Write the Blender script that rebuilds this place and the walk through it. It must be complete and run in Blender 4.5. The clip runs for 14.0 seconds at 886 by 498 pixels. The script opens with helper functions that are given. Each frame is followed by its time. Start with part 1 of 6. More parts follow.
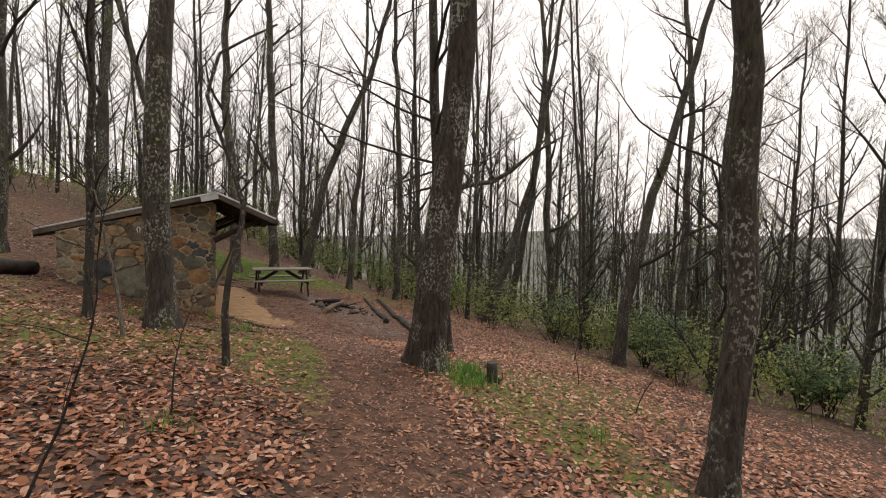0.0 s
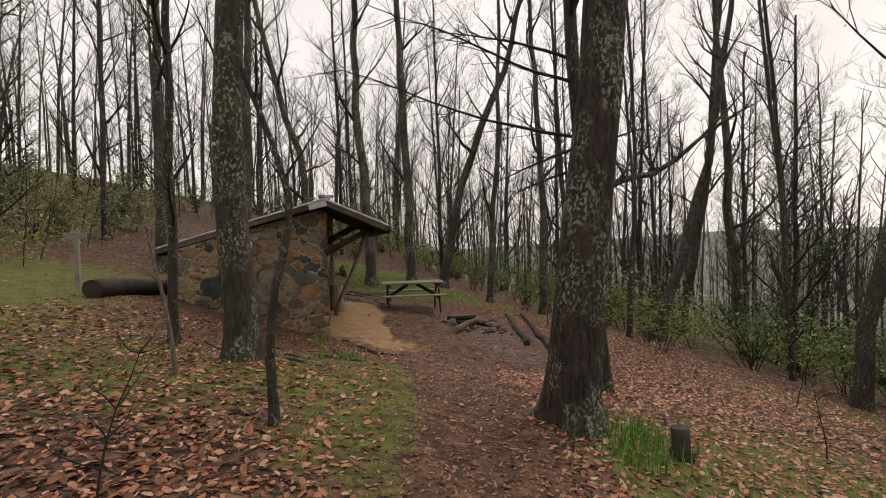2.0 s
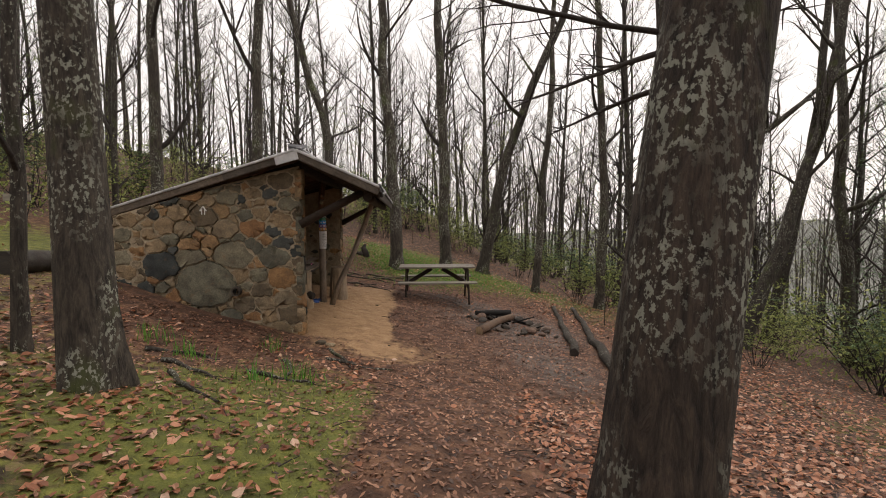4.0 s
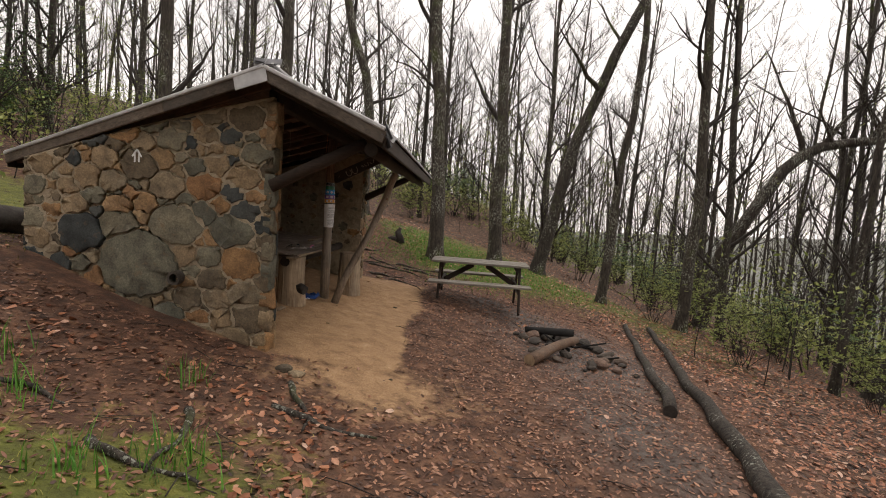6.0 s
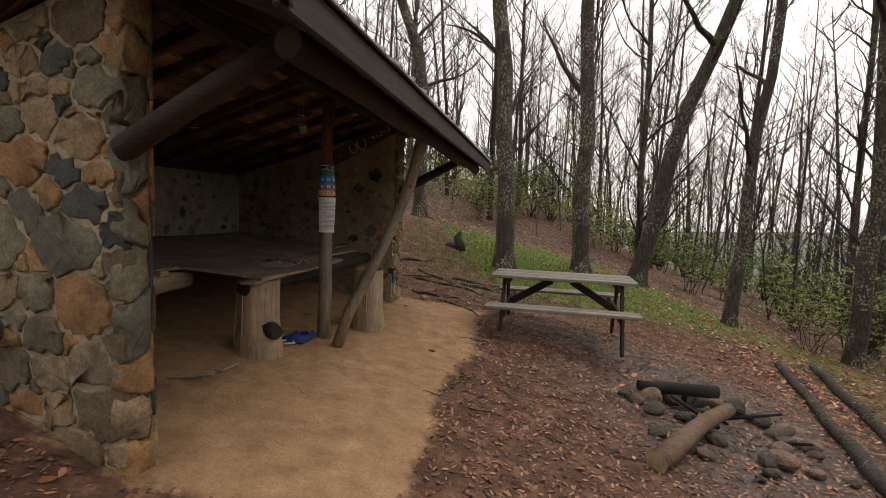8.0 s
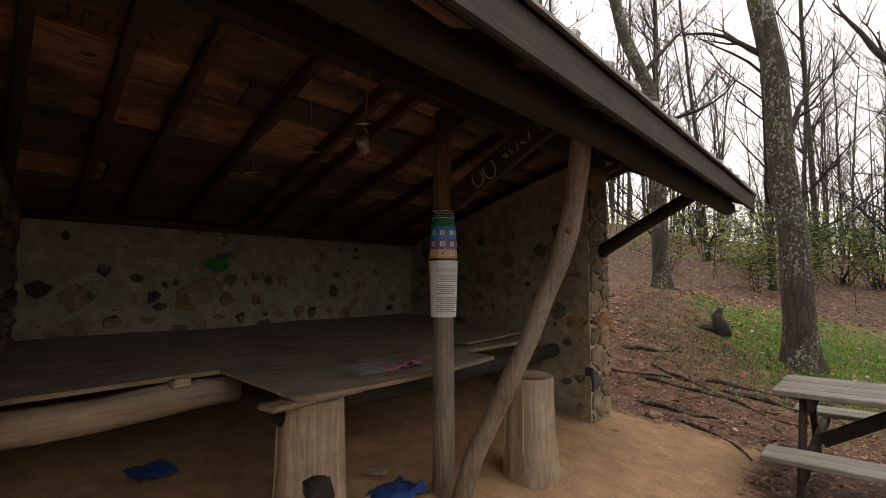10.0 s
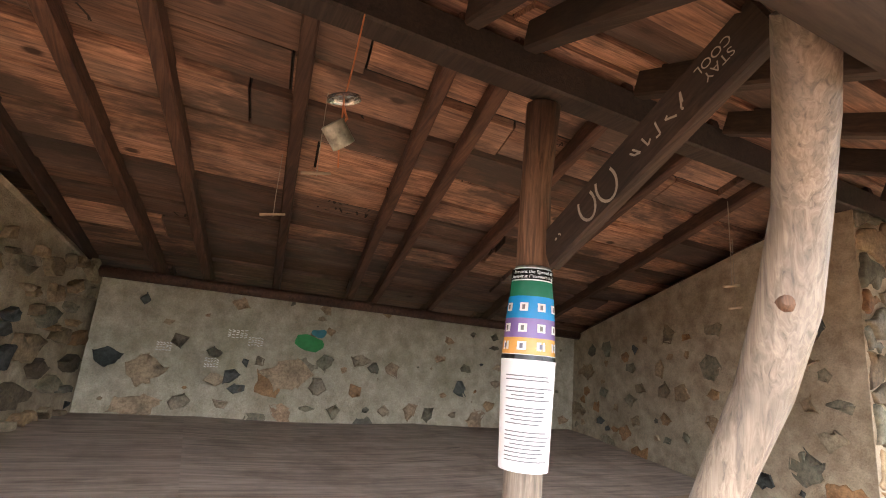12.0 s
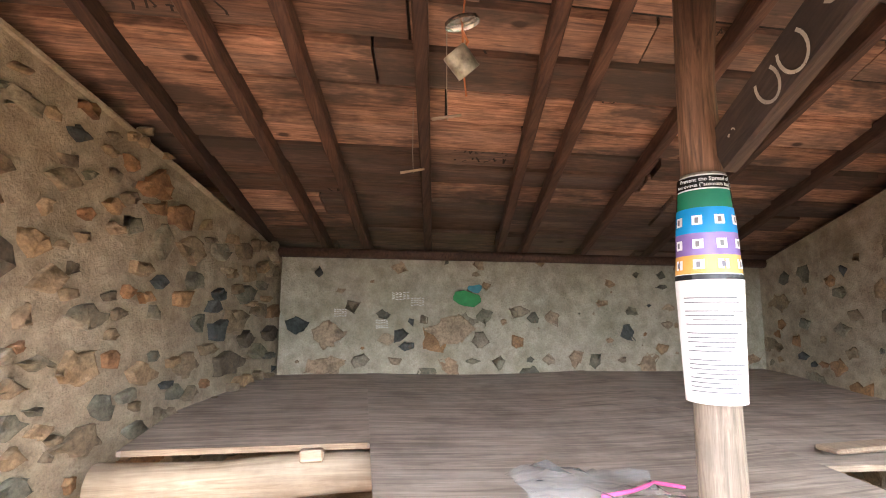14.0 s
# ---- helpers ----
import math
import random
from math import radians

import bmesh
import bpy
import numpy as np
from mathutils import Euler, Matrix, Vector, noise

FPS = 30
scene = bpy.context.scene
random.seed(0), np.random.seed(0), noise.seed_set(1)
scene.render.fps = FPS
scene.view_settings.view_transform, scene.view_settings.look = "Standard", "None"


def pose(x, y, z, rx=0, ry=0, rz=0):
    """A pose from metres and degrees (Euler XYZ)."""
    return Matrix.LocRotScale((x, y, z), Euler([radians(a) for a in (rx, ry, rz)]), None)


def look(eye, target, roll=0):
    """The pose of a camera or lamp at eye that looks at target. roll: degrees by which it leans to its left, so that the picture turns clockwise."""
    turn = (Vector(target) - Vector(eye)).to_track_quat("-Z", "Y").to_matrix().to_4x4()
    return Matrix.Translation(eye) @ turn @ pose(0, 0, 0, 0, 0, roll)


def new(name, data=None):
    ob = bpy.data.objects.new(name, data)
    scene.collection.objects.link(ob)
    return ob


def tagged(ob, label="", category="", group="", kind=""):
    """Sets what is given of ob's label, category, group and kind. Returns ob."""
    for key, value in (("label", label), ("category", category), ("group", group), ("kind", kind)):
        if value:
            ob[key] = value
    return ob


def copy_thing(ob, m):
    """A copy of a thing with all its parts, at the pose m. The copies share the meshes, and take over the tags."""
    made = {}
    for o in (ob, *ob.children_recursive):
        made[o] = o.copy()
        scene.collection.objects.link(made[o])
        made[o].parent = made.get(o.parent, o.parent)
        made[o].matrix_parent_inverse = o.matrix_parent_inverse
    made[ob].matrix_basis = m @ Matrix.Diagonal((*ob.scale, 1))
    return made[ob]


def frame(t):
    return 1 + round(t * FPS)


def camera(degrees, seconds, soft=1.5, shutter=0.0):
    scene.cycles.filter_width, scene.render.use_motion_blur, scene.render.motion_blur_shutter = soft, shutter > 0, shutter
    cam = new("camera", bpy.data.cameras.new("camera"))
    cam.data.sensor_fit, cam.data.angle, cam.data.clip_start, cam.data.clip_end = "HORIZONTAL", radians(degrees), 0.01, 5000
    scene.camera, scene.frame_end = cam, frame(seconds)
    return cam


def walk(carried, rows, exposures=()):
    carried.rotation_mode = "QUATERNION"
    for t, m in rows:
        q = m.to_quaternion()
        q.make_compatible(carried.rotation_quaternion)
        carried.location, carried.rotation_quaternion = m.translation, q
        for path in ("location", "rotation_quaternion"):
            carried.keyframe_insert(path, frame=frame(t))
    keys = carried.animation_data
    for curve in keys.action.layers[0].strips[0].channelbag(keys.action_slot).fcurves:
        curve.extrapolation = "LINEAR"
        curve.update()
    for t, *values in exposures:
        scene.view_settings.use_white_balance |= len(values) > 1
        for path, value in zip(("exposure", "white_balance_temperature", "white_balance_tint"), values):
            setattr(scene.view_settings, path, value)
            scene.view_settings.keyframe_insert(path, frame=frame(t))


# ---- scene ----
cam = camera(83.0, 14.0, 1.0)
PATH = [
    (0, (-7.246, 1.346, 1.862), (-6.312, 3.112, 1.775), 1.5),
    (0.5, (-7.016, 1.695, 1.778), (-6.2, 3.518, 1.682), -1.3),
    (1, (-6.685, 2.248, 1.716), (-6.057, 4.138, 1.536), -1.9),
    (1.5, (-6.371, 2.701, 1.733), (-5.842, 4.626, 1.613), -0.3),
    (2, (-6.182, 3.223, 1.709), (-5.811, 5.187, 1.661), -1.4),
    (2.5, (-5.854, 3.855, 1.63), (-5.511, 5.824, 1.537), -0.9),
    (3, (-5.563, 4.48, 1.58), (-5.386, 6.468, 1.464), -2.2),
    (5.3, (-4.906, 7.282, 1.369), (-4.774, 9.275, 1.261), 4.7),
    (5.5, (-4.889, 7.547, 1.347), (-4.794, 9.542, 1.251), 6.3),
    (6, (-4.868, 8.161, 1.366), (-4.926, 10.154, 1.207), 4.1),
    (6.5, (-4.948, 8.791, 1.368), (-5.139, 10.771, 1.162), 1.0),
    (7, (-4.931, 9.388, 1.353), (-5.115, 11.372, 1.189), 2.1),
    (7.2, (-4.867, 9.64, 1.298), (-5.048, 11.623, 1.109), 2.8),
    (9.3, (-4.702, 12.178, 1.192), (-5.67, 13.927, 1.275), 0.1),
    (9.5, (-4.743, 12.315, 1.16), (-5.795, 14.011, 1.287), 0.6),
    (10, (-4.844, 12.841, 1.205), (-6.111, 14.383, 1.333), -0.1),
    (10.5, (-5.156, 13.281, 1.257), (-6.631, 14.627, 1.378), -2.0),
    (11, (-5.2, 13.712, 1.201), (-6.865, 14.797, 1.426), -1.3),
    (11.5, (-5.278, 14.017, 1.21), (-7.017, 14.964, 1.489), -2.1),
    (12, (-5.369, 14.123, 1.285), (-7.124, 14.97, 1.733), 5.2),
    (12.5, (-5.365, 14.166, 1.304), (-7.102, 15.003, 1.84), 3.7),
    (13, (-5.324, 14.233, 1.278), (-7.093, 15.031, 1.761), 3.9),
    (13.5, (-5.384, 14.186, 1.259), (-7.242, 14.831, 1.619), 2.2),
    (14, (-5.45, 14.153, 1.222), (-7.407, 14.468, 1.488), 0.3),
]
EXPOSURES = [(0, 0.37, 7000, 12), (1.5, 0.08, 7000, 12), (3, 0.25, 7000, 12), (5.5, 0.52, 7000, 12), (7.2, 0.45, 7000, 12), (9.3, 0.6, 7000, 12), (10.2, 0.95, 6950, 12), (10.8, 1.98, 6850, 12), (11.4, 3.3, 6400, 11), (12.5, 4.4, 5900, 9), (14, 4.65, 5800, 9)]
walk(cam, [(t, look(eye, target, roll)) for t, eye, target, roll in PATH], EXPOSURES)

# ---- light ----
world = bpy.data.worlds.new("overcast_sky")
scene.world = world
world.use_nodes = True
wn, wl = world.node_tree.nodes, world.node_tree.links
wn.clear()
sky = wn.new("ShaderNodeTexSky")
sky.sky_type = "NISHITA"
sky.sun_disc = False
sky.sun_elevation, sky.sun_rotation = radians(54), radians(56)
sky.dust_density, sky.air_density = 4.0, 1.0
veil = wn.new("ShaderNodeMix")
veil.data_type = "RGBA"
veil.inputs[0].default_value = 0.86
veil.inputs[7].default_value = (9.8, 9.5, 9.5, 1)
cloud = wn.new("ShaderNodeTexNoise")
cloud.inputs["Scale"].default_value, cloud.inputs["Detail"].default_value = 2.5, 4
cloud_amount = wn.new("ShaderNodeMapRange")
cloud_amount.inputs[1].default_value, cloud_amount.inputs[2].default_value = 0.3, 0.7
cloud_amount.inputs[3].default_value, cloud_amount.inputs[4].default_value = 0.86, 1.14
cover = wn.new("ShaderNodeVectorMath")
cover.operation = "SCALE"
back = wn.new("ShaderNodeBackground")
back.inputs[1].default_value = 0.1
world_out = wn.new("ShaderNodeOutputWorld")
wl.new(sky.outputs[0], veil.inputs[6])
wl.new(veil.outputs[2], cover.inputs[0])
wl.new(cloud.outputs["Fac"], cloud_amount.inputs[0])
wl.new(cloud_amount.outputs[0], cover.inputs["Scale"])
wl.new(cover.outputs[0], back.inputs[0])
wl.new(back.outputs[0], world_out.inputs[0])

sun = new("sun", bpy.data.lights.new("sun", "SUN"))
sun.data.energy, sun.data.angle, sun.data.color = 0.7, radians(25), (1.0, 0.97, 0.92)
sun.matrix_world = look((0, 0, 0), (-0.6, -0.4, -1.0))


# ---- materials ----
def material(name, rough=0.8, metal=0.0):
    m = bpy.data.materials.new(name)
    m.use_nodes = True
    b = m.node_tree.nodes["Principled BSDF"]
    b.inputs["Roughness"].default_value, b.inputs["Metallic"].default_value = rough, metal
    return m, m.node_tree.nodes, m.node_tree.links, b


def coords(n, l, scale=(1, 1, 1), kind="Object"):
    c, mp = n.new("ShaderNodeTexCoord"), n.new("ShaderNodeMapping")
    mp.inputs["Scale"].default_value = scale
    l.new(c.outputs[kind], mp.inputs[0])
    return mp.outputs[0]


def noise_tex(n, l, vec, scale, detail=5, rough=0.6, distort=0.0):
    t = n.new("ShaderNodeTexNoise")
    t.inputs["Scale"].default_value, t.inputs["Detail"].default_value = scale, detail
    t.inputs["Roughness"].default_value, t.inputs["Distortion"].default_value = rough, distort
    l.new(vec, t.inputs["Vector"])
    return t.outputs["Fac"]


def ramp(n, l, fac, stops):
    r = n.new("ShaderNodeValToRGB")
    e = r.color_ramp.elements
    while len(e) < len(stops):
        e.new(0.5)
    for k, (at, col) in enumerate(stops):
        e[k].position = at
        e[k].color = (*col, 1) if len(col) == 3 else col
    l.new(fac, r.inputs[0])
    return r.outputs[0]


def mix(n, l, fac, a, b, mode="MIX"):
    m = n.new("ShaderNodeMix")
    m.data_type, m.blend_type = "RGBA", mode
    for k, v in ((0, fac), (6, a), (7, b)):
        if isinstance(v, (int, float)):
            m.inputs[k].default_value = v
        elif isinstance(v, tuple):
            m.inputs[k].default_value = (*v, 1)
        else:
            l.new(v, m.inputs[k])
    return m.outputs[2]


def span(n, l, fac, a, b, c=0.0, d=1.0):
    m = n.new("ShaderNodeMapRange")
    for k, v in enumerate((a, b, c, d)):
        m.inputs[k + 1].default_value = v
    l.new(fac, m.inputs[0])
    return m.outputs[0]


def bump(n, l, b, height, strength=0.5, distance=0.02):
    u = n.new("ShaderNodeBump")
    u.inputs["Strength"].default_value, u.inputs["Distance"].default_value = strength, distance
    l.new(height, u.inputs["Height"])
    l.new(u.outputs[0], b.inputs["Normal"])


def object_random(n):
    return n.new("ShaderNodeObjectInfo").outputs["Random"]


def island_random(n):
    return n.new("ShaderNodeNewGeometry").outputs["Random Per Island"]


def math_node(n, l, op, a, b):
    m = n.new("ShaderNodeMath")
    m.operation = op
    for k, v in enumerate((a, b)):
        if isinstance(v, (int, float)):
            m.inputs[k].default_value = v
        else:
            l.new(v, m.inputs[k])
    return m.outputs[0]


def make_bark(name, dark, light, lichen=0.0, moss=0.0, scale=1.0, depth=0.03):
    m, n, l, b = material(name, 0.92)
    v = coords(n, l, (1, 1, 0.22))
    ridge = noise_tex(n, l, v, 22 * scale, 6, 0.65, 0.6)
    fine = noise_tex(n, l, v, 90 * scale, 3, 0.6)
    col = ramp(n, l, ridge, [(0.32, dark), (0.62, light)])
    col = mix(n, l, 0.5, col, ramp(n, l, fine, [(0.3, (0.35, 0.35, 0.35)), (0.7, (1.25, 1.25, 1.25))]), "MULTIPLY")
    v2 = coords(n, l, (1, 1, 0.7))
    if moss:
        patch = span(n, l, noise_tex(n, l, v2, 1.7, 4, 0.6), 0.62 - 0.25 * moss, 0.72 - 0.2 * moss)
        col = mix(n, l, patch, col, (0.06, 0.07, 0.022))
    if lichen:
        big = span(n, l, noise_tex(n, l, v2, 2.3, 2, 0.5), 0.44, 0.56)
        spot = span(n, l, noise_tex(n, l, v2, 30, 4, 0.65), 0.61 - 0.1 * lichen, 0.645 - 0.1 * lichen)
        col = mix(n, l, math_node(n, l, "MULTIPLY", big, spot), col, (0.27, 0.28, 0.23))
    l.new(col, b.inputs["Base Color"])
    bump(n, l, b, ridge, 0.9, depth)
    return m


BARK_BIG = make_bark("rough_dark_bark", (0.007, 0.005, 0.004), (0.075, 0.055, 0.041), 0.9, 0.12, 1.0, 0.05)
BARK_GREY = make_bark("grey_lichened_bark", (0.012, 0.0095, 0.0075), (0.085, 0.069, 0.053), 0.7, 0.3, 1.2)
BARK_WOODS = make_bark("wet_woodland_bark", (0.014, 0.011, 0.0085), (0.075, 0.062, 0.049), 0.4, 0.25, 1.0)
BARK_TWIG = make_bark("dark_twig_bark", (0.012, 0.009, 0.0075), (0.048, 0.038, 0.031), 0.0, 0.0, 1.0)
BARK_PALE = make_bark("pale_sapling_bark", (0.08, 0.065, 0.05), (0.24, 0.21, 0.17), 0.5, 0.2, 2.0)


def make_wood(name, dark, light, axis=0, scale=1.0, rough=0.75, grey=0.0, spread=0.35, knots=False):
    """Grain runs along the given axis of the object."""
    m, n, l, b = material(name, rough)
    sc = [1.0, 1.0, 1.0]
    sc[axis] = 0.06
    v = coords(n, l, tuple(sc))
    jump = n.new("ShaderNodeVectorMath")
    jump.operation = "ADD"
    step = math_node(n, l, "MULTIPLY", math_node(n, l, "ADD", object_random(n), island_random(n)), 37.0)
    l.new(v, jump.inputs[0])
    l.new(step, jump.inputs[1])
    v = jump.outputs[0]
    grain = noise_tex(n, l, v, 60 * scale, 5, 0.65, 1.0)
    stain = noise_tex(n, l, coords(n, l), 4.0, 4, 0.6)
    col = ramp(n, l, grain, [(0.3, dark), (0.68, light)])
    shade = math_node(n, l, "ADD", 1 - spread, math_node(n, l, "MULTIPLY", math_node(n, l, "FRACT", step, 0), 2 * spread))
    if knots:
        part_ = math_node(n, l, "FRACT", math_node(n, l, "MULTIPLY", step, 3.7), 0)
        shade = math_node(n, l, "MULTIPLY", span(n, l, part_, 0.42, 0.5, 0.34, 1.1), math_node(n, l, "ADD", 0.75, math_node(n, l, "MULTIPLY", math_node(n, l, "FRACT", step, 0), 0.5)))
    dull = n.new("ShaderNodeVectorMath")
    dull.operation = "SCALE"
    l.new(col, dull.inputs[0])
    l.new(shade, dull.inputs["Scale"])
    col = mix(n, l, span(n, l, stain, 0.45, 0.75, 0, 0.65), dull.outputs[0], tuple(c * 0.55 for c in dark))
    if grey:
        col = mix(n, l, span(n, l, noise_tex(n, l, v, 7, 3), 0.4, 0.7, 0, grey), col, (0.27, 0.26, 0.24))
    if knots:
        sq = [1.0, 1.0, 1.0]
        sq[axis] = 0.6
        dot = n.new("ShaderNodeTexVoronoi")
        dot.inputs["Scale"].default_value = 4.2
        l.new(coords(n, l, tuple(sq)), dot.inputs["Vector"])
        wave = math_node(n, l, "ADD", dot.outputs["Distance"], math_node(n, l, "MULTIPLY", grain, 0.05))
        col = mix(n, l, span(n, l, wave, 0.085, 0.13, 0.9, 0), col, tuple(c * 0.3 for c in dark))
        smoke = noise_tex(n, l, coords(n, l, (1.6, 0.5, 1)), 2.6, 5, 0.7)
        col = mix(n, l, span(n, l, smoke, 0.46, 0.6, 0, 0.85), col, (0.045, 0.034, 0.027))
    l.new(col, b.inputs["Base Color"])
    bump(n, l, b, grain, 0.35, 0.006)
    return m


WOOD_BOARD = make_wood("reddish_ceiling_board", (0.085, 0.036, 0.021), (0.52, 0.285, 0.175), 1, 1.3, 0.75, 0.2, 0.62, True)
WOOD_RAFTER = make_wood("brown_rafter_wood", (0.03, 0.014, 0.009), (0.1, 0.05, 0.03), 0, 1.0, 0.75)
WOOD_DARK = make_wood("dark_beam_wood", (0.009, 0.006, 0.0045), (0.036, 0.023, 0.016), 1, 1.0, 0.8)
WOOD_DARK_X = make_wood("dark_brace_wood", (0.014, 0.0085, 0.0055), (0.052, 0.031, 0.02), 0, 1.0, 0.8)
WOOD_RAKE = make_wood("weathered_rake_board", (0.045, 0.033, 0.024), (0.15, 0.115, 0.085), 0, 1.0, 0.8, 0.15)
WOOD_POST = make_wood("weathered_post_wood", (0.085, 0.06, 0.04), (0.37, 0.29, 0.21), 2, 1.3, 0.5, 0.3, 0.1)
WOOD_POST_TOP = make_wood("sheltered_post_wood", (0.055, 0.03, 0.018), (0.22, 0.125, 0.072), 2, 1.2, 0.7, 0.0, 0.1)
WOOD_STUMP = make_wood("debarked_stump_wood", (0.2, 0.13, 0.075), (0.46, 0.35, 0.23), 2, 0.6, 0.8, 0.3, 0.1)
WOOD_CUT = make_wood("sawn_end_grain", (0.24, 0.16, 0.09), (0.46, 0.34, 0.21), 2, 0.7, 0.8, 0.2, 0.1)
WOOD_PLY = make_wood("worn_plywood", (0.17, 0.128, 0.096), (0.46, 0.37, 0.295), 1, 0.55, 0.75, 0.2, 0.05)
WOOD_EDGE = make_wood("pale_plywood_edge", (0.2, 0.13, 0.08), (0.42, 0.31, 0.2), 1, 1.5, 0.8, 0.2, 0.1)
WOOD_LOG = make_wood("pale_peeled_log", (0.27, 0.19, 0.12), (0.55, 0.43, 0.3), 1, 0.6, 0.75, 0.3, 0.1)
WOOD_TABLE = make_wood("weathered_table_plank", (0.1, 0.085, 0.065), (0.27, 0.245, 0.205), 0, 0.8, 0.7, 0.5, 0.15)
WOOD_TRIM = make_wood("grey_rake_board", (0.2, 0.17, 0.135), (0.42, 0.38, 0.32), 0, 0.8, 0.7, 0.5, 0.15)
WOOD_ROT = make_wood("dark_rotten_wood", (0.01, 0.008, 0.006), (0.042, 0.03, 0.022), 0, 0.8, 0.8, 0.1, 0.1)
WOOD_SPLIT = make_wood("orange_split_wood", (0.05, 0.028, 0.017), (0.17, 0.1, 0.06), 0, 0.8, 0.8, 0.1, 0.1)


def make_stone(name, stops, joint=False, rough=0.85, lift=1.0):
    m, n, l, b = material(name, rough)
    v = coords(n, l)
    jump = n.new("ShaderNodeVectorMath")
    jump.operation = "ADD"
    rnd = object_random(n)
    l.new(v, jump.inputs[0])
    l.new(math_node(n, l, "MULTIPLY", rnd, 53.0), jump.inputs[1])
    v = jump.outputs[0]
    base = ramp(n, l, rnd, stops)
    big = noise_tex(n, l, v, 7, 4, 0.6)
    fine = noise_tex(n, l, v, 55, 5, 0.7)
    col = mix(n, l, 0.85, base, ramp(n, l, big, [(0.3, (0.42, 0.4, 0.38)), (0.7, (1.4, 1.35, 1.25))]), "MULTIPLY")
    col = mix(n, l, 0.75, col, ramp(n, l, fine, [(0.3, (0.4, 0.4, 0.4)), (0.7, (1.4, 1.4, 1.4))]), "MULTIPLY")
    rust = span(n, l, noise_tex(n, l, v, 11, 3), 0.6, 0.75, 0, 0.35)
    col = mix(n, l, rust, col, (0.24, 0.13, 0.055))
    l.new(col, b.inputs["Base Color"])
    bump(n, l, b, math_node(n, l, "ADD", big, math_node(n, l, "MULTIPLY", fine, 0.35)), 0.7, 0.02)
    return m


STONE = make_stone("field_stone", [(0.0, (0.1, 0.082, 0.058)), (0.2, (0.2, 0.155, 0.1)), (0.42, (0.31, 0.225, 0.135)),
                                   (0.6, (0.24, 0.2, 0.14)), (0.8, (0.34, 0.23, 0.125)), (0.95, (0.3, 0.165, 0.08))])
STONE_DARK = make_stone("dark_slate_stone", [(0.0, (0.04, 0.048, 0.05)), (1.0, (0.085, 0.092, 0.088))])
STONE_ORANGE = make_stone("orange_rusty_stone", [(0.0, (0.3, 0.165, 0.07)), (1.0, (0.33, 0.2, 0.1))])
STONE_GREY = make_stone("olive_grey_stone", [(0.0, (0.125, 0.125, 0.098)), (0.5, (0.19, 0.18, 0.132)), (1.0, (0.24, 0.21, 0.15))])
STONE_PALE = make_stone("pale_wall_stone", [(0.0, (0.3, 0.25, 0.18)), (0.4, (0.37, 0.29, 0.2)), (0.7, (0.4, 0.28, 0.18)), (1.0, (0.24, 0.22, 0.17))])
STONE_FIRE = make_stone("sooty_fire_ring_stone", [(0.0, (0.03, 0.026, 0.023)), (0.6, (0.085, 0.07, 0.058)), (1.0, (0.2, 0.13, 0.1))])


def make_mortar(name, a, b_, stain):
    m, n, l, b = material(name, 0.95)
    v = coords(n, l)
    big, mid, fine = noise_tex(n, l, v, 2.2, 4), noise_tex(n, l, v, 12, 5, 0.65), noise_tex(n, l, v, 110, 4, 0.7)
    col = ramp(n, l, mid, [(0.32, a), (0.68, b_)])
    col = mix(n, l, span(n, l, big, 0.5, 0.75, 0, 0.75), col, stain)
    col = mix(n, l, 0.5, col, ramp(n, l, fine, [(0.3, (0.6, 0.6, 0.6)), (0.7, (1.25, 1.25, 1.25))]), "MULTIPLY")
    l.new(col, b.inputs["Base Color"])
    bump(n, l, b, math_node(n, l, "ADD", mid, math_node(n, l, "MULTIPLY", fine, 0.25)), 0.8, 0.03)
    return m


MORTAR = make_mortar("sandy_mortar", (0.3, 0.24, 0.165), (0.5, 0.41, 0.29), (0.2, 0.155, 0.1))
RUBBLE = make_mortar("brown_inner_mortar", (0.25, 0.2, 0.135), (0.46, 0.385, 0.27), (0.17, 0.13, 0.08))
PLASTER = make_mortar("stained_inner_plaster", (0.32, 0.285, 0.205), (0.52, 0.475, 0.365), (0.23, 0.205, 0.125))


def make_plain(name, col, rough=0.6, metal=0.0, vary=0.25, scale=14.0):
    m, n, l, b = material(name, rough, metal)
    v = coords(n, l)
    f = noise_tex(n, l, v, scale, 4)
    c = ramp(n, l, f, [(0.3, tuple(x * (1 - vary) for x in col)), (0.7, tuple(min(1, x * (1 + vary)) for x in col))])
    l.new(c, b.inputs["Base Color"])
    return m


METAL = make_plain("dull_galvanised_roofing", (0.5, 0.5, 0.5), 0.45, 0.35, 0.3, 5)
METAL_DARK = make_plain("bent_dark_flashing", (0.14, 0.14, 0.145), 0.45, 0.7, 0.3, 9)
PAPER = make_plain("white_notice_paper", (0.82, 0.82, 0.82), 0.55, 0, 0.03)
INK = make_plain("grey_print", (0.16, 0.16, 0.17), 0.6, 0, 0.1)
BLACK = make_plain("black_print_band", (0.015, 0.015, 0.015), 0.25, 0, 0.1)
GREEN_P = make_plain("green_print_band", (0.02, 0.16, 0.085), 0.25, 0, 0.1)
BLUE_P = make_plain("blue_print_band", (0.02, 0.27, 0.62), 0.25, 0, 0.1)
PURPLE_P = make_plain("purple_print_band", (0.22, 0.14, 0.38), 0.25, 0, 0.1)
AMBER_P = make_plain("amber_print_band", (0.75, 0.4, 0.1), 0.25, 0, 0.1)
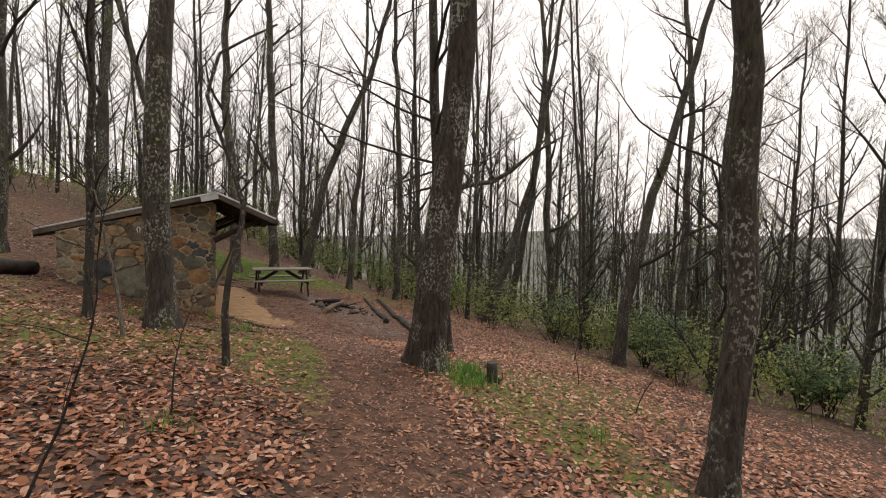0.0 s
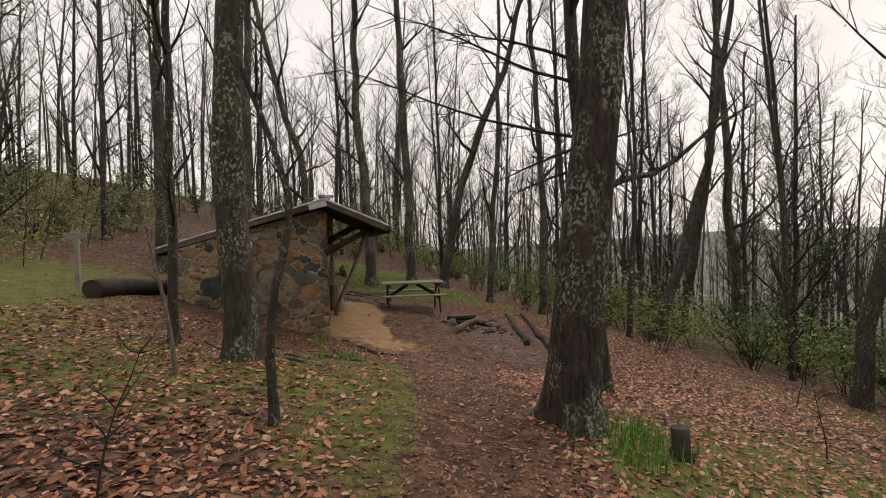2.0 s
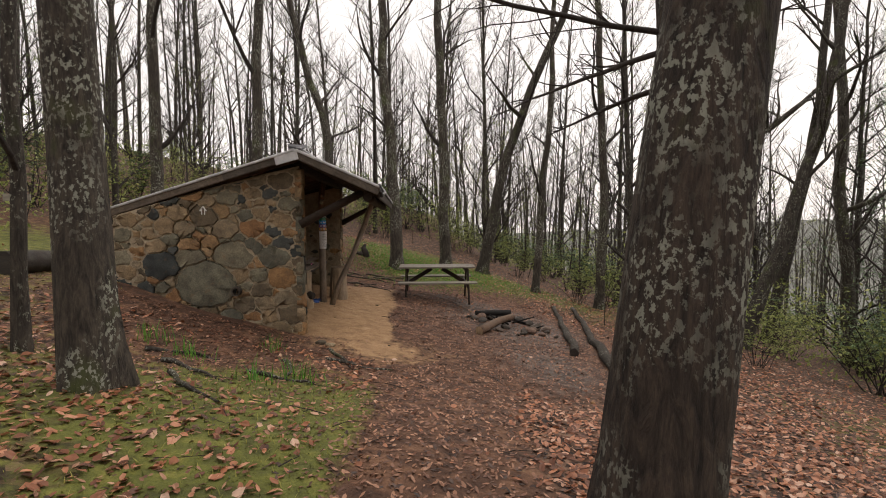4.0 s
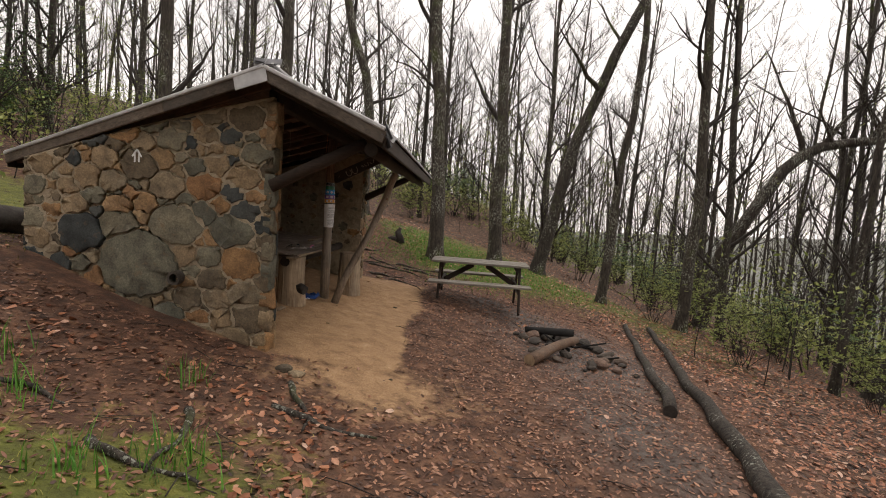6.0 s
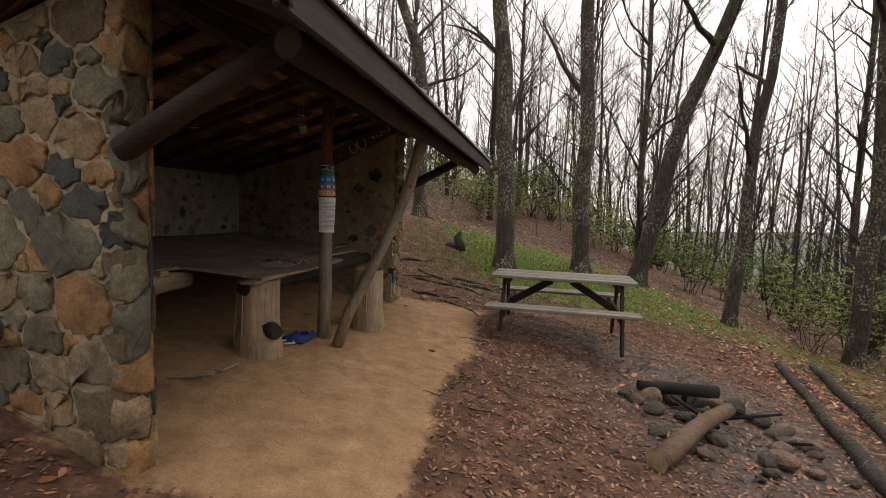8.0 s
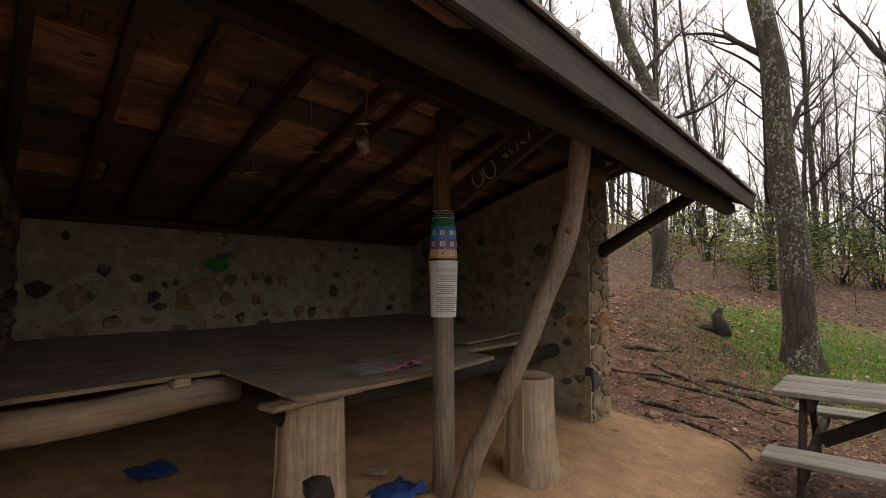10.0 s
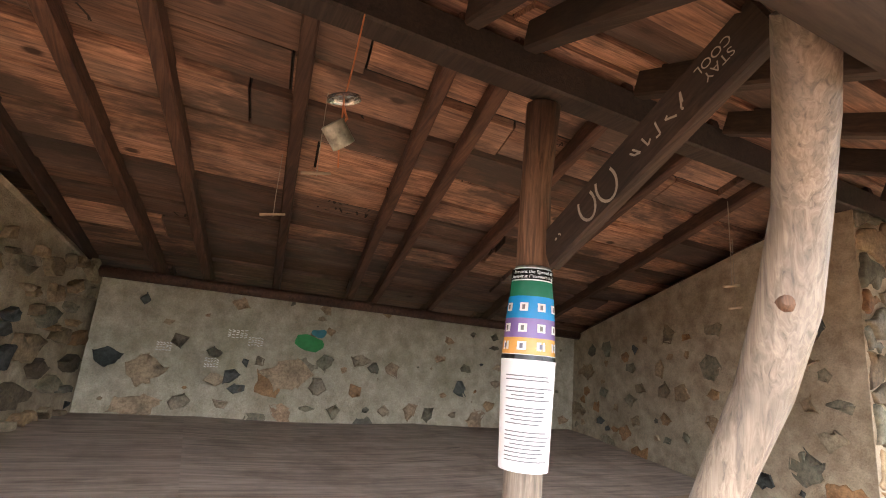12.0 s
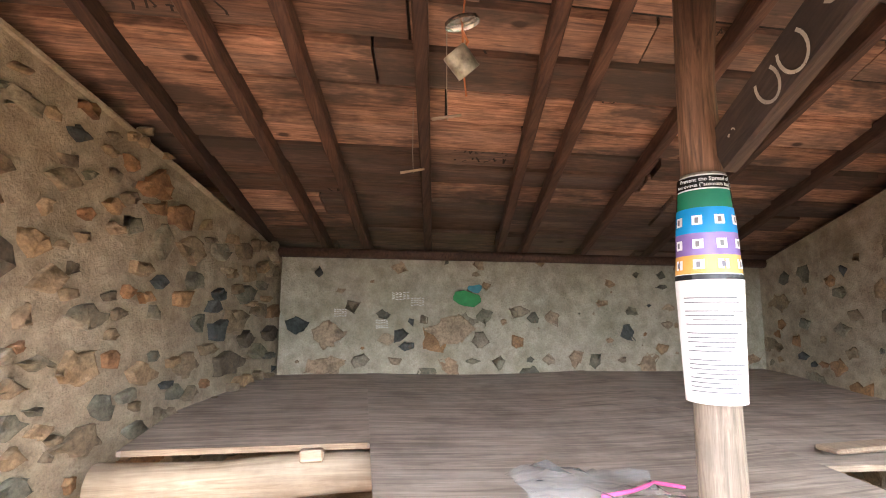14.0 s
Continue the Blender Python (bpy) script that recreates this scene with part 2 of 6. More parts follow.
TIN = make_plain("shiny_tin", (0.6, 0.6, 0.58), 0.25, 0.9, 0.15)
TIN_LABEL = make_plain("green_and_red_can_label", (0.27, 0.26, 0.2), 0.4, 0.2, 0.6, 30)
CORD = make_plain("orange_cord", (0.45, 0.16, 0.06), 0.8)
CORD_GREY = make_plain("grey_string", (0.3, 0.27, 0.22), 0.9)
BLUE_CLOTH = make_plain("blue_cloth", (0.012, 0.05, 0.2), 0.85, 0, 0.4)
PINK = make_plain("pink_zip_strip", (0.6, 0.08, 0.25), 0.5)
CHALK = make_plain("chalk_scrawl", (0.38, 0.34, 0.28), 0.9)
CHAR = make_plain("black_marker_scrawl", (0.025, 0.018, 0.015), 0.9)
WHITE_PAINT = make_plain("white_trail_paint", (0.7, 0.7, 0.66), 0.7)
PAINT_GREEN = make_plain("green_wall_paint", (0.03, 0.22, 0.06), 0.7)
PAINT_TEAL = make_plain("teal_wall_paint", (0.05, 0.2, 0.25), 0.7)
# soot of burnt wood, also the shade painted in board gaps and pipe bore
SOOT_AND_SHADE = make_plain("soot_and_shade_black", (0.012, 0.011, 0.01), 0.95, 0, 0.4, 8)


def make_leaf(name, stops, rough=0.55, through_light=0.25):
    m, n, l, b = material(name, rough)
    c = ramp(n, l, island_random(n), stops)
    v = coords(n, l)
    c = mix(n, l, 0.5, c, ramp(n, l, noise_tex(n, l, v, 30, 3), [(0.3, (0.6, 0.6, 0.6)), (0.7, (1.25, 1.25, 1.25))]), "MULTIPLY")
    l.new(c, b.inputs["Base Color"])
    tr = n.new("ShaderNodeBsdfTranslucent")
    l.new(c, tr.inputs[0])
    ms = n.new("ShaderNodeMixShader")
    ms.inputs[0].default_value = through_light
    l.new(b.outputs[0], ms.inputs[1])
    l.new(tr.outputs[0], ms.inputs[2])
    l.new(ms.outputs[0], n["Material Output"].inputs[0])
    return m


LEAF_DRY = make_leaf("fallen_oak_leaf", [(0.0, (0.07, 0.024, 0.012)), (0.3, (0.2, 0.07, 0.031)), (0.6, (0.38, 0.145, 0.066)), (0.85, (0.52, 0.24, 0.135)), (1.0, (0.6, 0.4, 0.29))], 0.5, 0.1)
LEAF_EVERGREEN = make_leaf("rhododendron_leaf", [(0.0, (0.04, 0.085, 0.025)), (0.5, (0.085, 0.16, 0.045)), (1.0, (0.16, 0.26, 0.085))], 0.35, 0.15)
LEAF_SPRING = make_leaf("young_spring_leaf", [(0.0, (0.16, 0.21, 0.05)), (0.5, (0.27, 0.33, 0.09)), (1.0, (0.4, 0.43, 0.15))], 0.5, 0.4)
LEAF_PINE = make_leaf("pine_needles", [(0.0, (0.035, 0.065, 0.03)), (1.0, (0.09, 0.14, 0.06))], 0.6, 0.1)
GRASS = make_leaf("grass_blade", [(0.0, (0.05, 0.14, 0.015)), (0.5, (0.09, 0.27, 0.03)), (1.0, (0.18, 0.4, 0.06))], 0.5, 0.3)
MOSSY = make_leaf("mossy_short_grass", [(0.0, (0.065, 0.08, 0.013)), (0.5, (0.19, 0.2, 0.036)), (1.0, (0.37, 0.34, 0.085))], 0.7, 0.2)
CRUMB = make_leaf("bark_crumb", [(0.0, (0.03, 0.015, 0.01)), (0.5, (0.19, 0.082, 0.046)), (1.0, (0.42, 0.22, 0.13))], 0.55, 0.0)

film_mat, fn, fl, fb = material("clear_plastic_film", 0.12)
fb.inputs["Transmission Weight"].default_value, fb.inputs["Base Color"].default_value = 0.85, (0.9, 0.92, 0.93, 1)
fb.inputs["IOR"].default_value = 1.15

# ground: four soils by stored masks, with leaves, moss, bare earth and soot
GROUND, n, l, b = material("forest_floor", 0.9)
v = coords(n, l)
speck = n.new("ShaderNodeTexVoronoi")
speck.inputs["Scale"].default_value = 17
l.new(v, speck.inputs["Vector"])
speck_bw = n.new("ShaderNodeSeparateColor")
l.new(speck.outputs["Color"], speck_bw.inputs[0])
big, mid, fine = noise_tex(n, l, v, 0.7, 4), noise_tex(n, l, v, 6, 5, 0.65), noise_tex(n, l, v, 70, 4, 0.7)


def stored(name):
    a = n.new("ShaderNodeAttribute")
    a.attribute_name = name
    return a.outputs["Fac"]


litter = ramp(n, l, speck_bw.outputs[0], [(0.0, (0.016, 0.009, 0.006)), (0.35, (0.055, 0.027, 0.016)), (0.7, (0.14, 0.07, 0.04)), (1.0, (0.26, 0.155, 0.1))])
litter = mix(n, l, 0.6, litter, ramp(n, l, mid, [(0.3, (0.5, 0.48, 0.45)), (0.7, (1.2, 1.2, 1.2))]), "MULTIPLY")
mulch = ramp(n, l, mid, [(0.25, (0.026, 0.013, 0.008)), (0.5, (0.105, 0.049, 0.027)), (0.75, (0.27, 0.14, 0.078))])
earth = ramp(n, l, mid, [(0.25, (0.23, 0.13, 0.063)), (0.6, (0.39, 0.24, 0.125)), (0.85, (0.52, 0.355, 0.21))])
mossy = ramp(n, l, mid, [(0.25, (0.04, 0.042, 0.01)), (0.55, (0.125, 0.135, 0.022)), (0.8, (0.27, 0.245, 0.055))])
mud = ramp(n, l, mid, [(0.3, (0.025, 0.019, 0.016)), (0.7, (0.095, 0.07, 0.056))])


def soil_mask(name, soft=0.32):
    s = math_node(n, l, "ADD", stored(name), math_node(n, l, "MULTIPLY", math_node(n, l, "SUBTRACT", math_node(n, l, "ADD", math_node(n, l, "MULTIPLY", mid, 0.6), math_node(n, l, "MULTIPLY", noise_tex(n, l, v, 2.2, 4, 0.7), 0.4)), 0.5), 1.9))
    return span(n, l, s, 0.5 - soft / 2, 0.5 + soft / 2)


col = mix(n, l, soil_mask("mulch"), litter, mulch)
col = mix(n, l, soil_mask("moss"), col, mossy)
col = mix(n, l, soil_mask("earth", 0.5), col, earth)
mud_f = soil_mask("mud", 0.5)
col = mix(n, l, mud_f, col, mud)
col = mix(n, l, 0.55, col, ramp(n, l, fine, [(0.3, (0.55, 0.55, 0.55)), (0.7, (1.3, 1.3, 1.3))]), "MULTIPLY")
# far ground fades to grey-green: bare canopy with distance haze put into the colour
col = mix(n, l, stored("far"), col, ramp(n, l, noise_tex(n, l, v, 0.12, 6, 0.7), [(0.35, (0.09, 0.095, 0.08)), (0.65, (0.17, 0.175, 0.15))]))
l.new(col, b.inputs["Base Color"])
l.new(span(n, l, mud_f, 0, 1, 0.9, 0.45), b.inputs["Roughness"])
bump(n, l, b, math_node(n, l, "ADD", mid, math_node(n, l, "MULTIPLY", fine, 0.3)), 0.8, 0.04)


# ---- mesh helpers ----
def link_mesh(name, verts, faces, mats, parent=None, label="", smooth=False, index=None):
    me = bpy.data.meshes.new(name)
    me.from_pydata([tuple(p) for p in verts], [], faces)
    for m in (mats if isinstance(mats, (list, tuple)) else [mats]):
        me.materials.append(m)
    if index is not None:
        me.polygons.foreach_set("material_index", index)
    if smooth:
        me.polygons.foreach_set("use_smooth", [True] * len(faces))
    me.update()
    ob = new(name, me)
    if parent is not None:
        ob.parent = parent
    if label:
        ob["label"] = label
    return ob


def part(name, bm, mat, parent, label="", smooth=False):
    me = bpy.data.meshes.new(name)
    bm.to_mesh(me)
    bm.free()
    me.materials.append(mat)
    if smooth:
        me.polygons.foreach_set("use_smooth", [True] * len(me.polygons))
    ob = new(name, me)
    ob.parent = parent
    if label:
        ob["label"] = label
    return ob


def thing(name, at=(0, 0, 0), label="", category="", group="", kind="", turn=0.0):
    ob = new(name)
    ob.empty_display_size = 0.1
    ob.matrix_basis = pose(*at, 0, 0, turn)
    return tagged(ob, label, category, group, kind)


def tube(V, F, pts, radii, sides=8, wob=0.0, rng=random, flare=None, cap=True):
    """Adds a bent tapered tube along pts to the lists V and F."""
    pts = [Vector(p) for p in pts]
    start = len(V)
    u = None
    for k, p in enumerate(pts):
        d = (pts[min(k + 1, len(pts) - 1)] - pts[max(k - 1, 0)])
        d = d.normalized() if d.length > 1e-6 else Vector((0, 0, 1))
        if u is None:
            u = d.orthogonal().normalized()
        u = (u - d * u.dot(d)).normalized()
        w = d.cross(u)
        for s in range(sides):
            a = 2 * math.pi * s / sides
            r = radii[k] * (1 + (rng.uniform(-wob, wob) if wob else 0))
            if flare and k < len(flare):
                r *= 1 + flare[k] * (0.55 + 0.6 * math.cos(a * 3 + 0.7) + 0.35 * math.cos(a * 5 + 2))
            V.append(p + (u * math.cos(a) + w * math.sin(a)) * r)
    for k in range(len(pts) - 1):
        for s in range(sides):
            a, b_ = start + k * sides + s, start + k * sides + (s + 1) % sides
            F.append((a, b_, b_ + sides, a + sides))
    if cap:
        F.append(tuple(start + s for s in reversed(range(sides))))
        F.append(tuple(start + (len(pts) - 1) * sides + s for s in range(sides)))


def slab(bm, lo, hi, m=None, bevel=0.0):
    """A box between two corners, moved by m, with rounded edges."""
    c = [(lo[k] + hi[k]) / 2 for k in range(3)]
    s = [hi[k] - lo[k] for k in range(3)]
    mt = Matrix.Translation(c) @ Matrix.Diagonal((*s, 1))
    r = bmesh.ops.create_cube(bm, size=1, matrix=mt)
    if bevel:
        es = {e for vv in r["verts"] for e in vv.link_edges}
        rb = bmesh.ops.bevel(bm, geom=list(es), offset=bevel, segments=1, affect="EDGES")
        vs = {vv for f in rb["faces"] for vv in f.verts} | {vv for vv in r["verts"] if vv.is_valid}
    else:
        vs = r["verts"]
    if m is not None:
        bmesh.ops.transform(bm, matrix=m, verts=list(vs))
    return vs


def plank(name, lo, hi, mat, parent, label="", m=None, bevel=0.006):
    bm = bmesh.new()
    slab(bm, lo, hi, m, bevel)
    return part(name, bm, mat, parent, label)


def beam(name, a, b, wide, high, mat, parent, label="", bevel=0.008, roll=0.0):
    """A sawn timber from a to b."""
    a, b = Vector(a), Vector(b)
    d = b - a
    q = d.to_track_quat("X", "Z").to_matrix().to_4x4()
    bm = bmesh.new()
    slab(bm, (0, -wide / 2, -high / 2), (d.length, wide / 2, high / 2), pose(0, 0, 0, roll), bevel)
    ob = part(name, bm, mat, parent, label)
    ob.matrix_basis = Matrix.Translation(a) @ q
    return ob


def log_mesh(name, pts, radii, mat, parent=None, label="", sides=14, wob=0.05, seed=1, flare=None, ends=None):
    rng = random.Random(seed)
    V, F = [], []
    tube(V, F, pts, radii, sides, wob, rng, flare)
    index = [0] * len(F)
    mats = [mat]
    if ends is not None:
        mats.append(ends)
        index[-1] = index[-2] = 1
    ob = link_mesh(name, V, F, mats, parent, label, True, index)
    ob.data.polygons[len(F) - 1].use_smooth = ob.data.polygons[len(F) - 2].use_smooth = False
    return ob


# ---- ground ----
def smooth01(a, b, x):
    t = np.clip((x - a) / (b - a), 0, 1)
    return t * t * (3 - 2 * t)


def bell(x, y, cx, cy, rx, ry):
    return np.exp(-((x - cx) / rx) ** 2 - ((y - cy) / ry) ** 2)


def ground_shape(x, y):
    x, y = np.asarray(x, float), np.asarray(y, float)
    z = -0.165 * (x + 6.7)
    z = np.where(x > 1, -0.165 * 7.7 - 0.25 * (x - 1), z)
    z = np.where(x > 75, -0.165 * 7.7 - 0.25 * 74 + 0.04 * (x - 75), z)
    z = np.where(x < -12, 0.165 * 5.3 + 0.2 * (-12 - x), z)
    z = np.where(x < -90, 0.165 * 5.3 + 0.2 * 78 + 0.05 * (-90 - x), z)
    z = z + 0.1 * np.clip(y - 18.5, 0, 30) * smooth01(1.5, -4, x) + 0.45 * bell(x, y, -7.6, 22.6, 2.2, 2.4)
    z = z + 0.28 * smooth01(11.5, 8.2, y) * smooth01(3, -3.5, x)
    z = z + 0.12 * bell(x, y, -4.2, 17.2, 1.4, 1.1)
    z = z + 0.22 * smooth01(-7.6, -9.3, x) * bell(x, y, -9.5, 12.4, 3, 2.4) - 0.04 * bell(x, y, -6.4, 12.3, 0.9, 0.8)
    far = smooth01(14, 60, np.hypot(x + 5, y - 10))
    z = z + far * (1.2 * np.sin(x * 0.045 + 1) * np.cos(y * 0.038) + 0.5 * np.sin(x * 0.11 + y * 0.07))
    z = z + 0.018 * np.sin(x * 2.3 + 0.6 * y) * np.cos(y * 1.9 - x) + 0.03 * np.sin(x * 0.9) * np.sin(y * 0.8 + 1)
    return z


def gz(x, y):
    return float(ground_shape(x, y))


WALK_LINE = [(-7.6, -4), (-7.3, 0), (-6.2, 3), (-5.6, 5.5), (-5.1, 7.5), (-4.9, 9.5), (-4.7, 11.5), (-4.8, 13.5), (-5.2, 16), (-6.0, 19.5), (-9, 24), (-14, 32)]


def line_distance(x, y, line):
    best = np.full(np.shape(x), 1e9)
    for (ax, ay), (bx, by) in zip(line, line[1:]):
        dx, dy = bx - ax, by - ay
        t = np.clip(((x - ax) * dx + (y - ay) * dy) / (dx * dx + dy * dy), 0, 1)
        best = np.minimum(best, np.hypot(x - ax - t * dx, y - ay - t * dy))
    return best


def soils(x, y):
    """How much each soil covers a place: mulch, moss, earth, mud."""
    d = line_distance(x, y, WALK_LINE)
    yard = bell(x, y, -3.9, 14.6, 2.9, 3.6)
    mulch = np.clip(smooth01(0.95, 0.35, d) + 1.3 * yard + smooth01(11.4, 12.6, y) * smooth01(-1.0, -3.5, x) * smooth01(21, 19, y), 0, 1)
    mulch = np.maximum(mulch, 0.9 * bell(x, y, -7.3, 11.2, 2.0, 1.2))
    moss = 0.82 * bell(x, y, -6.0, 8.0, 0.8, 2.6) + 0.68 * bell(x, y, -8.4, 8.6, 2.0, 2.0) + 0.78 * bell(x, y, -3.8, 5.4, 0.7, 2.6) + 0.5 * bell(x, y, -2.2, 6.4, 1.4, 1.6)
    moss = moss + 0.95 * bell(x, y, -4.8, 22.2, 2.4, 2.6) + 0.6 * bell(x, y, -2.4, 21.5, 2.5, 2.0) + 0.75 * bell(x, y, -12.0, 12.0, 2.6, 3.5) + 0.7 * bell(x, y, -13.5, 17.0, 3.0, 3.0) + 0.8 * bell(x, y, -6.4, 9.9, 0.9, 0.8) + 0.5 * bell(x, y, 2.0, 11, 3, 3) + 0.52 * bell(x, y, -1.7, 7.4, 1.7, 1.6) + 0.5 * bell(x, y, 0.2, 19, 1.6, 3.5)
    moss = moss * smooth01(0.2, 0.75, d)
    lip = y + 0.16 * np.minimum(x + 6.58, 0)
    earth = smooth01(-5.28, -5.55, x + 0.06 * np.sin(y * 2.7) + 0.03 * np.sin(y * 7.1)) * smooth01(12.55, 12.85, lip) * smooth01(17.9, 17.3, lip) * smooth01(-9.5, -9.2, x)
    earth = np.maximum(earth, 0.9 * bell(x, y, -5.6, 12.5, 0.9, 0.6))
    mud = 0.95 * bell(x, y, -2.9, 15.7, 1.4, 1.6) + 0.5 * bell(x, y, -4.3, 17.2, 1.1, 0.8) + 0.6 * bell(x, y, -3.0, 12.5, 1.0, 1.5)
    return mulch, np.clip(moss, 0, 1), earth, np.clip(mud, 0, 1) * (1 - earth)


def spaced(lo, hi, near_lo, near_hi, step):
    mid_ = list(np.arange(near_lo, near_hi + 1e-6, step))
    out, s, p = [], step, near_hi
    while p < hi:
        s *= 1.22
        p += s
        out.append(min(p, hi))
    inn, s, p = [], step, near_lo
    while p > lo:
        s *= 1.22
        p -= s
        inn.append(max(p, lo))
    return np.array(inn[::-1] + mid_ + out)


gx, gy = spaced(-600, 600, -14, 5, 0.11), spaced(-400, 700, -2.5, 24, 0.11)
GX, GY = np.meshgrid(gx, gy)
GZ = ground_shape(GX, GY)
nx, ny = len(gx), len(gy)
ii = (np.arange(ny - 1)[:, None] * nx + np.arange(nx - 1)[None, :]).ravel()
quads = np.stack([ii, ii + 1, ii + nx + 1, ii + nx], 1)
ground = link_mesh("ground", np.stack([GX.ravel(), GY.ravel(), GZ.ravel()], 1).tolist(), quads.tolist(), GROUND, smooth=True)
tagged(ground, "forest floor with fallen leaves, moss and a trodden mulch path", "ground", kind="structure")
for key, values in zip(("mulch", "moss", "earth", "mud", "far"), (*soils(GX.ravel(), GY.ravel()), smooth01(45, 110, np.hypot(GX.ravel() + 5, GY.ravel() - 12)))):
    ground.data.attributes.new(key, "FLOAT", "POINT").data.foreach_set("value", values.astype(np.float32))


# ---- shelter ----
NEAR_OUT, NEAR_IN, FAR_IN, FAR_OUT = 12.64, 13.2, 16.95, 17.38
FRONT_X, BACK_IN, BACK_OUT = -6.58, -9.06, -9.3
RIDGE_X, RIDGE_Z = -6.58, 2.43
REAR_X, REAR_Z = -9.68, 1.62
EAVE_X, EAVE_Z = -5.48, 1.93
ROOF_A, ROOF_B = 12.38, 17.95


def roof_z(x):
    """The height of the roof's top surface."""
    if x < RIDGE_X:
        return RIDGE_Z + (x - RIDGE_X) * (RIDGE_Z - REAR_Z) / (RIDGE_X - REAR_X)
    return RIDGE_Z - (x - RIDGE_X) * (RIDGE_Z - EAVE_Z) / (EAVE_X - RIDGE_X)


def prism(name, profile, y0, y1, mat, axis="y"):
    """A wall: a profile of (x, z) drawn out from y0 to y1."""
    k = len(profile)
    V = [(x, y0, z) for x, z in profile] + [(x, y1, z) for x, z in profile]
    F = [tuple(range(k)), tuple(range(2 * k - 1, k - 1, -1))]
    F += [(i, k + i, k + (i + 1) % k, (i + 1) % k) for i in range(k)]
    return link_mesh(name, V, F, mat)


gable = [(FRONT_X - 0.03, -0.6), (FRONT_X - 0.03, roof_z(FRONT_X) - 0.17)] + [(x, roof_z(x) - 0.13) for x in (-7.2, -8.0, -8.7)] + [(BACK_OUT, roof_z(BACK_OUT) - 0.13), (BACK_OUT, -0.3)]
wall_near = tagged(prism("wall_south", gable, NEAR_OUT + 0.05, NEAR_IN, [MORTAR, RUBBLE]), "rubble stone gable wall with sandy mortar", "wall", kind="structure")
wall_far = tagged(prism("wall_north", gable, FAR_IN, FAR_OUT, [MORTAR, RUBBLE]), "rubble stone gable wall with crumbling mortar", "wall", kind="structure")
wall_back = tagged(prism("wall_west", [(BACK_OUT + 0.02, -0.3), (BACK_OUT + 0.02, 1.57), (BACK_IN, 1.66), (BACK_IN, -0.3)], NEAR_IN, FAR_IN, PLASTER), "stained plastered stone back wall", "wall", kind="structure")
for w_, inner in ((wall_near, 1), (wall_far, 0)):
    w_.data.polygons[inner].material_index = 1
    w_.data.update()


def clip(poly, a, b, c):
    """Keeps the part of poly where a*x + b*y <= c."""
    out = []
    for p, q in zip(poly, poly[1:] + poly[:1]):
        dp, dq = a * p[0] + b * p[1] - c, a * q[0] + b * q[1] - c
        if dp <= 0:
            out.append(p)
        if dp * dq < 0:
            t = dp / (dp - dq)
            out.append((p[0] + t * (q[0] - p[0]), p[1] + t * (q[1] - p[1])))
    return out


def cells(outline, seeds):
    """Weighted cells of (u, v, r) seeds inside an outline."""
    result = []
    for i, (ui, vi, ri) in enumerate(seeds):
        poly = list(outline)
        for j, (uj, vj, rj) in enumerate(seeds):
            if i == j or abs(uj - ui) > 1.3 or abs(vj - vi) > 1.3:
                continue
            a, b = 2 * (uj - ui), 2 * (vj - vi)
            poly = clip(poly, a, b, uj * uj + vj * vj - rj * rj - ui * ui - vi * vi + ri * ri)
            if len(poly) < 3:
                break
        result.append(poly if len(poly) >= 3 else None)
    return result


def scatter(rng, outline, radii, tries, fixed=()):
    """Seeds of mixed sizes, large ones first."""
    us, vs = [p[0] for p in outline], [p[1] for p in outline]
    seeds = list(fixed)
    for r in radii:
        for _ in range(tries):
            u, v = rng.uniform(min(us), max(us)), rng.uniform(min(vs), max(vs))
            if all(((u - a) / 1.25) ** 2 + (v - b) ** 2 > (0.82 * (r + q)) ** 2 for a, b, q in seeds):
                seeds.append((u, v, r))
    return seeds


def stone_mesh(poly, rng, gap, proud, round_=0.12):
    """A rounded rubble stone over a flat cell; u, v in the wall and w out of it."""
    cu, cv = sum(p[0] for p in poly) / len(poly), sum(p[1] for p in poly) / len(poly)
    pts = []
    for p, q in zip(poly, poly[1:] + poly[:1]):
        side_ = math.hypot(q[0] - p[0], q[1] - p[1])
        if side_ < 0.02:
            pts.append(p)
            continue
        rough = min(0.022, side_ * 0.12)
        for t in (round_, 0.36, 0.66, 1 - round_) if side_ > 0.09 else (round_, 1 - round_):
            pts.append((p[0] + t * (q[0] - p[0]) + rng.uniform(-rough, rough), p[1] + t * (q[1] - p[1]) + rng.uniform(-rough, rough)))
    if len(pts) < 3:
        return None
    size = max(math.hypot(p[0] - cu, p[1] - cv) for p in pts)
    tilt_u, tilt_v = rng.uniform(-0.06, 0.06), rng.uniform(-0.06, 0.06)
    V, k = [], len(pts)
    for inset, w in ((gap, -0.05), (gap, proud * 0.45), (gap + 0.005, proud * 0.9), (gap + 0.014, proud)):
        for u, v in pts:
            d = math.hypot(u - cu, v - cv)
            s = max(0.25, 1 - inset / max(d, 0.02))
            V.append(((u - cu) * s, (v - cv) * s, w + (tilt_u * (u - cu) + tilt_v * (v - cv) + rng.uniform(-0.005, 0.005)) * (w > 0)))
    V.append((0, 0, proud * rng.uniform(0.95, 1.2)))
    F = []
    for ring in range(3):
        for i in range(k):
            a, b = ring * k + i, ring * k + (i + 1) % k
            F.append((a, b, b + k, a + k))
    F += [(3 * k + i, 3 * k + (i + 1) % k, 4 * k) for i in range(k)]
    return V, F, cu, cv, size


